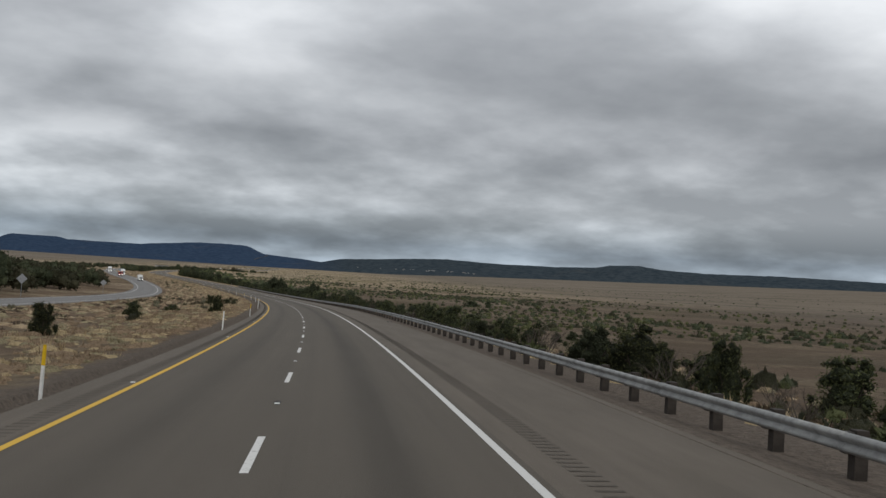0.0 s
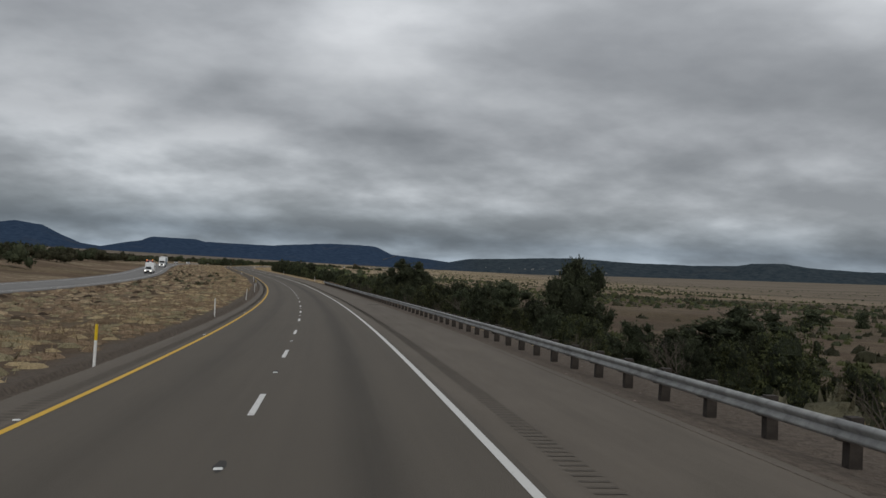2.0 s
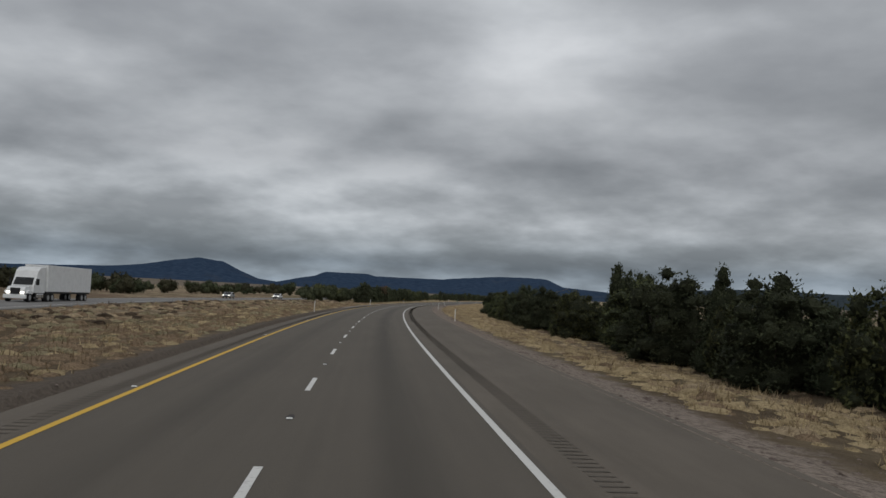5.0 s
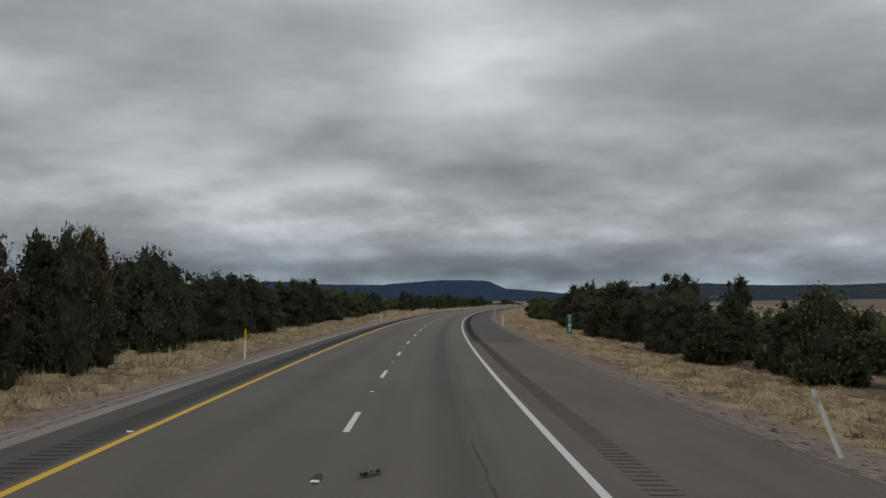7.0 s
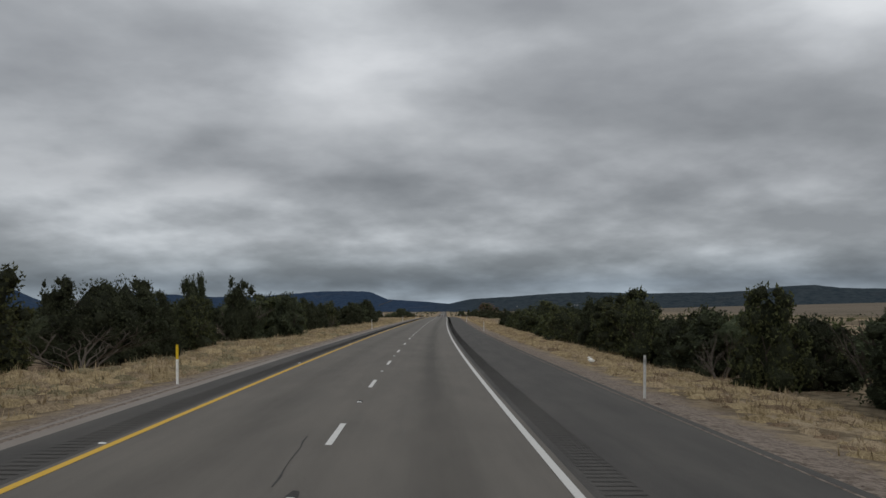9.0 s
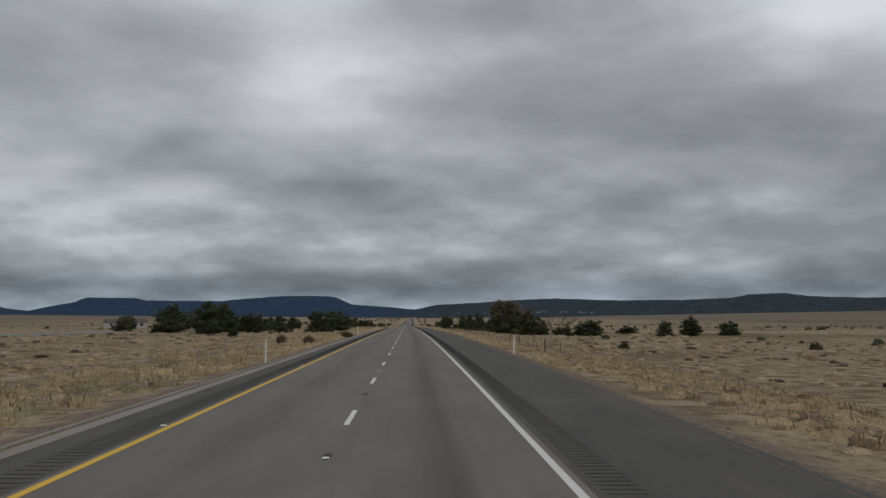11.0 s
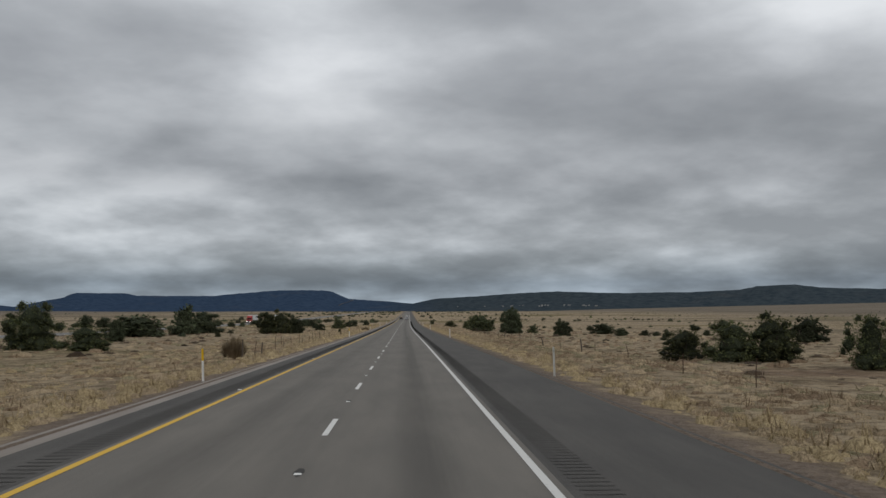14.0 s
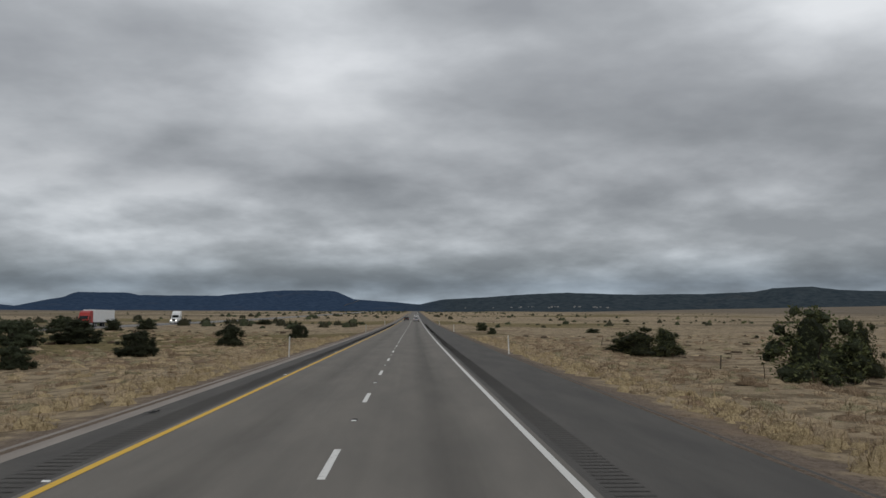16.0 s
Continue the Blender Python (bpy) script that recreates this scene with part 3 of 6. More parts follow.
def marker_meshes():
    rnd = random.Random(9)
    bm = bmesh.new()
    ring = [bm.verts.new((0.085 * math.cos(a) * rnd.uniform(0.8, 1.15), 0.42 * math.sin(a) * rnd.uniform(0.8, 1.1), 0.004)) for a in np.linspace(0, math.tau, 12, endpoint=False)]
    bm.faces.new(ring)
    patch = bpy.data.meshes.new("notch")
    bm.to_mesh(patch)
    bm.free()
    patch.materials.append(GROUT)
    bm = bmesh.new()
    a = [bm.verts.new(p) for p in ((-0.06, -0.05, 0.004), (0.06, -0.05, 0.004), (0.06, 0.05, 0.004), (-0.06, 0.05, 0.004), (-0.05, -0.02, 0.022), (0.05, -0.02, 0.022), (0.05, 0.02, 0.022), (-0.05, 0.02, 0.022))]
    for f in ((0, 1, 5, 4), (1, 2, 6, 5), (2, 3, 7, 6), (3, 0, 4, 7), (4, 5, 6, 7)):
        bm.faces.new([a[i] for i in f])
    stud = bpy.data.meshes.new("road_stud")
    bm.to_mesh(stud)
    bm.free()
    stud.materials.append(REFLECTOR)
    return patch, stud


NOTCH, STUD = marker_meshes()
rnd = random.Random(12)
for k in range(-2, 170):
    lie(part("notch", NOTCH, None, road), 12.192 * k + 7.75, 0.0)
    if rnd.random() < 0.85:
        lie(part("road_stud", STUD, None, road), 12.192 * k + 7.55, 0.0)
for k in range(-1, 84):
    lie(part("road_stud", STUD, None, road), 24.384 * k + 12.0, -3.86, 0.0)

OLD_GROOVE = painted("worn_groove", (0.110, 0.093, 0.075), 0.95, 0, 0.3, 3.0)
GROOVE = painted("rumble_groove", (0.072, 0.067, 0.061), 0.95, 0, 0.3, 3.0)


def grooves(e0, e1, s0, s1, pitch, lift, mat=None):
    """Milled rumble strip: one shallow dark cup after another."""
    s = np.arange(s0, s1, pitch)
    V, Fc = [], []
    x, y, z, th, b = along(s)
    ct, st = np.cos(th), np.sin(th)
    pts = [(e0, -0.045, 0.0), (e1, -0.045, 0.0), (e1, 0.0, -0.004), (e0, 0.0, -0.004), (e1, 0.045, 0.0), (e0, 0.045, 0.0)]
    for e, d, dz in pts:
        V.append(np.stack([x + e * ct - d * st, y + e * st + d * ct, z + fall(e) * b + lift + dz], -1))
    V = np.stack(V, 1).reshape(-1, 3)
    i = np.arange(len(s)) * 6
    Fc = np.concatenate([np.stack([i, i + 1, i + 2, i + 3], -1), np.stack([i + 3, i + 2, i + 4, i + 5], -1)])
    return mesh("rumble_strip", V, Fc, mat or GROOVE)


for a in ((4.34, 4.72, -30, 700, 0.32, 0.003, OLD_GROOVE), (4.24, 4.70, 700, 929, 0.32, 0.003, OLD_GROOVE), (4.03, 4.60, 931, 2200, 0.32, 0.003), (-4.36, -3.99, -30, 760, 0.36, 0.003, OLD_GROOVE), (-4.57, -4.0, 761, 2200, 0.36, 0.003)):
    ob = setting("rumble_strip", grooves(*a), "milled rumble strip of dark shallow grooves", "rumble strip")
    ob["kind"] = "stuff"

# crack sealant and thin cracks wandering along the lanes
SEAL = painted("crack_sealant", (0.045, 0.042, 0.038), 0.7, 0, 0.3, 6.0)
rnd = random.Random(31)
for s0, e0, n in ((880, 2.5, 14), (430, 2.1, 16), (440, 2.7, 12), (300, -0.5, 10), (560, -0.25, 9), (1215, 0.4, 12), (60, 2.3, 9), (1460, 2.9, 10), (690, 2.4, 14), (1130, -0.3, 8)):
    V, Fc, e = [], [], e0
    for k in range(n):
        e += rnd.uniform(-0.06, 0.06)
        w = rnd.uniform(0.008, 0.02)
        for d in (-w, w):
            V.append(on_road(s0 + k * 0.7, e + d, 0.005)[:3])
        if k:
            Fc.append((2 * k - 2, 2 * k - 1, 2 * k + 1, 2 * k))
    ob = new("crack", mesh("crack", V, Fc, SEAL))
    ob.parent = road


# ---------- guardrail ----------
RAIL = [(0.0, 0.41), (0.045, 0.43), (0.075, 0.46), (0.075, 0.49), (0.02, 0.55), (0.0, 0.565), (0.02, 0.58), (0.075, 0.64), (0.075, 0.67), (0.045, 0.70), (0.0, 0.72)]


def guardrail(s0, s1, e):
    x, y, z, th, b = on_road(s0, e)
    rail = thing("guardrail", 0, 0, 0, 0, "galvanised steel guardrail on dark timber posts beside the shoulder", "guardrail")
    span = 7.62
    post = boxed(-0.02, 0.20, -0.10, 0.10, -0.9, 0.74, bevel=0.012)
    post_me = bpy.data.meshes.new("post")
    post.to_mesh(post_me)
    post.free()
    post_me.materials.append(POST_WOOD)
    block = boxed(-0.16, -0.022, -0.09, 0.09, 0.38, 0.71, bevel=0.01)
    block_me = bpy.data.meshes.new("spacer_block")
    block.to_mesh(block_me)
    block.free()
    block_me.materials.append(POST_WOOD)
    n = int((s1 - s0) / span)
    for k in range(n):
        a = s0 + k * span
        ss = np.linspace(a - 0.12, a + span, 5)
        V, Fc, m = [], [], len(RAIL)
        for s in ss:
            for d, h in RAIL:
                flare = 1.2 * max(0.0, (s - (s1 - 12)) / 12) ** 2
                V.append(on_road(s, e - 0.17 - d + flare, h - 0.21 - 0.004 * (k % 2))[:3])
        for i in range(len(ss) - 1):
            for j in range(m - 1):
                q = i * m + j
                Fc.append((q, q + 1, q + m + 1, q + m))
        ob = new("rail", mesh("rail", V, Fc, STEEL, smooth=True))
        ob.parent = rail
        solid = ob.modifiers.new("thickness", "SOLIDIFY")
        solid.thickness = 0.004
    for k in range(int((s1 - s0) / 2.54) + 1):
        s = s0 + k * 2.54
        flare = 1.2 * max(0.0, (s - (s1 - 12)) / 12) ** 2
        x, y, z, th, b = on_road(s, e + flare, -0.21)
        p = part("post", post_me, None, rail)
        p.location, p.rotation_euler = (x, y, z), (random.uniform(-0.02, 0.02), random.uniform(-0.02, 0.02), th)
        p = part("spacer_block", block_me, None, rail)
        p.location, p.rotation_euler = (x, y, z), (0, 0, th)
    return rail


guardrail(-60, 443.5, 9.0)

# ---------- roadside delineators ----------
random.seed(5)


def slat_mesh(name, pts, mat, thick=0.012):
    """A thin upright slat with a slight curve across."""
    bm = bmesh.new()
    rows = []
    for w, z in pts:
        rows.append([bm.verts.new((x * w, 0.018 * (1 - abs(x) ** 2), z)) for x in (-1, -0.5, 0, 0.5, 1)])
    for a, b in zip(rows, rows[1:]):
        for i in range(4):
            bm.faces.new((a[i], a[i + 1], b[i + 1], b[i]))
    bmesh.ops.solidify(bm, geom=bm.faces[:], thickness=thick)
    me = bpy.data.meshes.new(name)
    bm.to_mesh(me)
    bm.free()
    me.materials.append(mat)
    return me


SLAT = slat_mesh("slat", [(0.042, -0.3), (0.042, 0.0), (0.042, 1.1), (0.034, 1.22)], WHITE_PLASTIC)
SLAT_Y = slat_mesh("slat", [(0.042, -0.3), (0.042, 0.0), (0.042, 0.78)], WHITE_PLASTIC)
TOP_Y = slat_mesh("reflector_band", [(0.043, 0.782), (0.043, 1.12), (0.035, 1.24)], YELLOW_PLASTIC)
PAD_W = slat_mesh("reflector_band", [(0.03, 0.95), (0.03, 1.1)], REFLECTOR, 0.05)


def delineator(s, e, yellow=False, lean=(0, 0)):
    x, y = spot(s, e)
    label = "white plastic delineator post with a yellow top" if yellow else "slim white plastic delineator post in the verge"
    if abs(lean[1]) > 0.2:
        label = "knocked-over leaning white delineator post in gravel"
    ob = thing("delineator_post", float(x), float(y), float(height(s, e)), float(along(s)[3]), label, "delineator", "delineators along the road")
    ob.rotation_euler = (lean[0], lean[1], ob.rotation_euler[2])
    part("slat", SLAT_Y if yellow else SLAT, None, ob)
    part("reflector_band", TOP_Y if yellow else PAD_W, None, ob, "yellow reflective band" if yellow else "white reflective band")
    return ob


for s, y in ((8.9, 1), (48, 0), (83, 1), (122, 0), (155, 0), (192, 0), (227, 0), (266.5, 1), (301, 0), (339, 0), (374, 0), (412, 1), (450, 0), (535.5, 1), (634.5, 0), (725, 0), (820, 0), (910.7, 1), (982, 1), (1027, 1), (1065, 0), (1146.7, 1), (1235, 0), (1320, 0), (1405, 0), (1489.5, 0), (1577, 1), (1663, 0), (1748, 1), (1841.5, 1), (1921.3, 1), (2004.8, 0), (2092, 0), (2180, 0)):
    delineator(s, -6.1 if s > 600 else (-5.55 if s > 295 else -5.2), bool(y), (random.uniform(-0.04, 0.04), random.uniform(-0.04, 0.04)))
for s, e in ((463, 9.6), (551, 9.3), (628.5, 8.9), (715, 9.0), (800, 9.0), (974, 8.4), (1061, 8.3), (1143.7, 8.2), (1230, 8.3), (1320, 8.3), (1417, 8.3), (1590, 8.2), (1750.5, 8.1), (1835, 8.0), (1924, 8.0), (2010, 8.0), (2095, 8.0), (2182, 8.0)):
    delineator(s, e - 0.25, False, (random.uniform(-0.04, 0.04), random.uniform(-0.04, 0.04)))
delineator(887.9, 8.15, False, (0.1, -0.42))

# ---------- signs ----------
RUST = painted("rusty_steel", (0.10, 0.062, 0.042), 0.85, 0.2, 0.4, 8)
GREEN = painted("green_sign_face", (0.012, 0.10, 0.055), 0.45, 0, 0.15, 4)
SIGN_WHITE = painted("white_lettering", (0.8, 0.8, 0.78), 0.5, 0, 0.1, 10)
BARE_METAL = painted("bare_aluminium", (0.36, 0.37, 0.38), 0.55, 0.5, 0.25, 3)
SIGN_RED = painted("red_sign_print", (0.30, 0.03, 0.03), 0.5, 0, 0.1, 10)


def lettering(text, size, x, z, parent, mat, y=-0.012):
    c = bpy.data.curves.new("text", "FONT")
    c.body, c.size, c.align_x, c.align_y, c.extrude = text, size, "CENTER", "CENTER", 0.002
    tmp = new("text", c)
    dg = bpy.context.evaluated_depsgraph_get()
    me = bpy.data.meshes.new_from_object(tmp.evaluated_get(dg))
    bpy.data.objects.remove(tmp)
    me.name = "lettering"
    me.materials.clear()
    me.materials.append(mat)
    ob = new("lettering", me)
    ob.parent = parent
    ob.location, ob.rotation_euler = (x, y, z), (math.pi / 2, 0, 0)
    return ob


def channel_post(h):
    bm = bmesh.new()
    box(bm, -0.03, 0.03, 0.0, 0.02, -0.4, h)
    box(bm, -0.04, -0.028, -0.015, 0.005, -0.4, h)
    box(bm, 0.028, 0.04, -0.015, 0.005, -0.4, h)
    return bm


def at_ground(name, s, e, turn, label, category, group=""):
    x, y = spot(s, e)
    return thing(name, float(x), float(y), float(height(s, e)), float(along(s)[3]) + turn, label, category, group)


def mile_marker(s, e):
    ob = at_ground("mile_marker", s, e, 0, "green mile marker sign reading mile 107 on a steel post", "road sign")
    part("post", channel_post(1.95), BARE_METAL, ob, "grey steel post")
    face = part("sign_face", boxed(-0.16, 0.16, -0.03, -0.022, 0.85, 2.05, bevel=0.003), GREEN, ob)
    part("border", boxed(-0.155, 0.155, -0.0335, -0.0305, 0.86, 0.87), SIGN_WHITE, ob)
    part("border", boxed(-0.155, 0.155, -0.0335, -0.0305, 2.03, 2.04), SIGN_WHITE, ob)
    lettering("MILE", 0.11, 0, 1.95, ob, SIGN_WHITE, -0.035)
    for ch, z in (("1", 1.72), ("0", 1.38), ("7", 1.04)):
        lettering(ch, 0.36, 0, z, ob, SIGN_WHITE, -0.035)


mile_marker(929.7, 9.9)


def sign_back(s, e, w, h, base, label, posts=(0.0,), diamond=False, front=False):
    ob = at_ground("road_sign", s, e, 0, label, "road sign")
    for px in posts:
        p = part("post", channel_post(base + h), BARE_METAL, ob)
        p.location.x = px
    plate = part("sign_face", boxed(-w / 2, w / 2, -0.032, -0.024, -h / 2, h / 2, bevel=0.003), SIGN_WHITE if front else BARE_METAL, ob)
    plate.location.z = base + h / 2
    if diamond:
        plate.rotation_euler = (0, math.pi / 4, 0)
    return ob, plate


sign_back(148, -43.5, 1.2, 1.2, 2.4, "grey metal back of a diamond road sign on a post", (0.0,), True)
sign_back(247, -43.2, 1.2, 1.2, 2.4, "grey metal back of a diamond road sign on a post", (0.0,), True)
ob, plate = sign_back(1059, -17.0, 0.66, 0.74, 2.75, "small white roadside sign with a dark symbol on a post", (0.0,), False, True)
ring = bmesh.new()
outer, inner = [], []
for q in range(24):
    c, d = math.cos(math.tau * q / 24), math.sin(math.tau * q / 24)
    outer.append(ring.verts.new((0.29 * c, -0.037, 3.12 + 0.29 * d)))
    inner.append(ring.verts.new((0.235 * c, -0.037, 3.12 + 0.235 * d)))
for q in range(24):
    ring.faces.new((outer[q], inner[q], inner[(q + 1) % 24], outer[(q + 1) % 24]))
part("symbol", ring, SIGN_RED, ob, "dark red ring")
arrow = bmesh.new()
box(arrow, 0.06, 0.11, -0.037, -0.034, 2.95, 3.20)
box(arrow, -0.11, 0.11, -0.037, -0.034, 3.20, 3.25)
box(arrow, -0.11, -0.06, -0.037, -0.034, 3.05, 3.20)
tip = [arrow.verts.new((x, -0.036, z)) for x, z in ((-0.16, 3.06), (-0.085, 2.95), (-0.01, 3.06))]
arrow.faces.new(tip)
part("symbol", arrow, POST_WOOD, ob, "black turning arrow")
slash = part("symbol", boxed(-0.26, 0.26, -0.041, -0.038, -0.022, 0.022), SIGN_RED, ob, "dark red slash")
slash.location.z, slash.rotation_euler = 3.12, (0, math.pi / 4, 0)
ob, plate = sign_back(1512.4, 8.6, 0.34, 0.3, 1.0, "small grey sign back on a thin rusty post", (0.0,))
ob.children[0].data.materials[0] = RUST

# ---------- wire fence ----------
OLD_WOOD = painted("grey_fence_wood", (0.115, 0.09, 0.07), 0.95, 0, 0.45, 6)
WIRE = painted("fence_wire", (0.16, 0.14, 0.12), 0.6, 0.6, 0.3, 4)


def wire_fence(runs, label):
    fence = thing("wire_fence", 0, 0, 0, 0, label, "fence")
    rnd = random.Random(17)
    pts = []
    for s0, e0, s1, e1, gap in runs:
        n = int(abs(s1 - s0) / gap)
        for k in range(n + 1):
            f = k / max(1, n)
            s, e = s0 + (s1 - s0) * f + rnd.uniform(-1.9, 1.9), e0 + (e1 - e0) * f + rnd.uniform(-0.15, 0.15)
            x, y = (float(v) for v in spot(s, e))
            z = float(height(s, e))
            wood = rnd.random() < 0.3
            r, h = (0.055, rnd.uniform(0.8, 1.25)) if wood else (0.022, rnd.uniform(0.75, 1.15))
            lx, ly = rnd.gauss(0, 0.1), rnd.gauss(0, 0.1)
            bm = tube([(0, 0, -0.3), (lx * 0.3, ly * 0.4, h * 0.5), (lx, ly, h)], [r, r * 0.95, r * 0.8], 6)
            p = part("fence_post", bm, OLD_WOOD if wood else RUST, fence)
            p.location = (x, y, z)
            pts.append((x, y, z, k == 0))
    starts = [i for i, q in enumerate(pts) if q[3]] + [len(pts)]
    for h in (0.35, 0.62, 0.85):
        for i0, i1 in zip(starts, starts[1:]):
            path = []
            for a, b in zip(pts[i0:i1], pts[i0 + 1:i1]):
                path += [(a[0], a[1], a[2] + h), ((a[0] + b[0]) / 2, (a[1] + b[1]) / 2, (a[2] + b[2]) / 2 + h - 0.05)]
            path.append((pts[i1 - 1][0], pts[i1 - 1][1], pts[i1 - 1][2] + h))
            part("wire", tube(path, [0.004] * len(path), 3), WIRE, fence)
    return fence


wire_fence([(1420, 11.5, 1530, 11.2, 5.0), (1530, 11.2, 1700, 13.5, 6.0), (1700, 14, 1900, 16, 9), (1900, 18, 2060, 24, 9)], "sagging wire fence on rusty and wooden posts")
wire_fence([(1560, -8.6, 1640, -9.0, 7), (1770, -8.6, 1850, -9.5, 5.0)], "broken old wire fence in dry median grass")


# ---------- plants ----------
def lump(rng, c, r, sides=9, rings=6, ragged=0.15):
    """A rough inner mass of twigs and foliage; crowns paint it dark as inner shade."""
    V, Fc = [], []
    for i in range(rings + 1):
        t = math.pi * i / rings
        for j in range(sides):
            a = math.tau * j / sides + i * 0.4
            k = rng.uniform(0.91 - ragged, 0.91 + ragged)
            V.append((c[0] + r[0] * k * math.sin(t) * math.cos(a), c[1] + r[1] * k * math.sin(t) * math.sin(a), c[2] + r[2] * k * math.cos(t)))
    for i in range(rings):
        for j in range(sides):
            q, w = i * sides + j, i * sides + (j + 1) % sides
            Fc += [(q, q + sides, w), (w, q + sides, w + sides)]
    return V, Fc


def sprigs(rng, lobes, n, size, reach=0.98):
    """Slender pointed sprigs bristling from the lobes' surfaces."""
    area = lobes[:, 3] * lobes[:, 4]
    pick = rng.choice(len(lobes), n, p=area / area.sum())
    d = rng.normal(size=(n, 3))
    d /= np.linalg.norm(d, axis=1)[:, None]
    r = np.stack([lobes[pick, 3], lobes[pick, 3], lobes[pick, 4]], 1)
    p = lobes[pick, :3] + d * r * (0.5 + (reach - 0.5) * rng.random((n, 1)) ** 0.8)
    out = d * 0.8 + np.array([0, 0, 0.2]) + 0.6 * rng.normal(size=(n, 3))
    out /= np.linalg.norm(out, axis=1)[:, None]
    side = np.cross(out, rng.normal(size=(n, 3)))
    side /= np.linalg.norm(side, axis=1)[:, None] + 1e-9
    k = size * rng.uniform(0.6, 1.5, (n, 1))
    V = np.stack([p - side * k * 0.42, p + side * k * 0.42, p + out * k * 1.2], 1).reshape(-1, 3)
    return V, np.arange(3 * n).reshape(-1, 3)


def crown_mesh(seed, mat, shape="round", count=3000, size=0.09, blobs=40, top=None, clump=1.0):
    """A crown three metres wide and three high: many small clumps of sprigs round rough cores, almost to the ground."""
    rng = np.random.default_rng(seed)
    profile = {"round": ((0, 1.05), (0.5, 1.4), (1.2, 1.42), (2.0, 1.15), (2.6, 0.7), (3.0, 0.15)),
               "tall": ((0, 0.9), (0.5, 1.3), (1.2, 1.15), (2.0, 0.75), (2.6, 0.4), (3.0, 0.06)),
               "open": ((0, 1.1), (0.5, 1.35), (1.2, 1.4), (2.0, 1.25), (2.6, 0.85), (3.0, 0.35))}[shape]
    lift = {"round": 1.15, "tall": 1.3, "open": 1.05}[shape]
    tops = [(rng.uniform(0, math.tau), rng.uniform(0.72, 1.0)) for _ in range(5)]
    lobes = [(0, 0, 0.95, 1.0, 1.0), (0, 0, 1.7, 0.55 if shape == "tall" else 0.8, 0.85), (0.4, 0.3, 0.4, 0.75, 0.5), (-0.5, 0.1, 0.4, 0.75, 0.5), (0.05, -0.5, 0.4, 0.75, 0.5)]
    for k in range(blobs):
        z = 3.0 * rng.uniform(0.02, 1.0) ** lift
        a, f = rng.uniform(0, math.tau), rng.uniform(0.45, 1.0) ** 0.6
        # some sides of the crown stand higher than others
        side = sum(h * max(0.0, math.cos(a - q)) ** 2 for q, h in tops) / max(1e-6, sum(max(0.0, math.cos(a - q)) ** 2 for q, h in tops))
        z *= 1 - (1 - side) * f
        r = float(np.interp(z, *zip(*profile)))
        b = rng.uniform(0.2, 0.42) * (0.85 if shape == "open" else 1.0) * clump
        r = max(0.0, r - b * 0.6) * f
        lobes.append((r * math.cos(a), r * math.sin(a), max(b * 0.7, z - b * 0.6), b, b * rng.uniform(0.8, 1.15)))
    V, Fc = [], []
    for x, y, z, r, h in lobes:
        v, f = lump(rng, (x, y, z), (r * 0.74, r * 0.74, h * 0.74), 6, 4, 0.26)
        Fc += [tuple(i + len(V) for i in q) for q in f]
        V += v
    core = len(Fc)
    v, f = sprigs(rng, np.array(lobes), count, size, 1.06)
    V = np.concatenate([np.array(V), v])
    wide = np.percentile(np.hypot(V[:, 0], V[:, 1]), 97)
    V[:, :2] *= 1.5 / wide
    V[:, 2] *= 3.0 / np.percentile(V[:, 2], 99.6)
    V[:, 2] = np.maximum(V[:, 2], -0.02)
    Fc = Fc + (f + len(V) - len(v)).tolist()
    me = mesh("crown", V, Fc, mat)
    me.materials.append(SHADE_CORE)
    # core lumps get the painted shade colour, sprigs the leaf colour
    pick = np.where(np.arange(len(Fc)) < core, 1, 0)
    if top:
        me.materials.append(top)
        high = np.array([V[list(q), 2].mean() for q in Fc]) > 1.2 + 0.9 * rng.random(len(Fc))
        pick = np.where((pick == 0) & high, 2, pick)
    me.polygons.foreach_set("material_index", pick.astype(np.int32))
    return me


def trunk_mesh(seed, stems=3, reach=0.75, top=1.6, r=0.12):
    rng = random.Random(seed)
    bm = bmesh.new()
    for k in range(stems):
        a = math.tau * k / stems + rng.uniform(-0.4, 0.4)
        x, y, pts = 0.08 * math.cos(a), 0.08 * math.sin(a), []
        for i in range(5):
            f = i / 4
            pts.append((x + reach * f * math.cos(a) + rng.uniform(-0.06, 0.06), y + reach * f * math.sin(a) + rng.uniform(-0.06, 0.06), -0.25 + (top + 0.25) * f))
        tube(pts, [r * (1 - 0.8 * i / 4) for i in range(5)], 5, bm)
        for i in (2, 3):
            q, b = pts[i], a + rng.uniform(-1.4, 1.4)
            l = rng.uniform(0.3, 0.7) * reach
            tube([q, (q[0] + l * 0.5 * math.cos(b), q[1] + l * 0.5 * math.sin(b), q[2] + l * 0.35), (q[0] + l * math.cos(b), q[1] + l * math.sin(b), q[2] + l * 0.9)], [r * 0.4, r * 0.28, r * 0.1], 4, bm)
    me = bpy.data.meshes.new("trunk")
    bm.to_mesh(me)
    bm.free()
    me.materials.append(BARK)
    return me


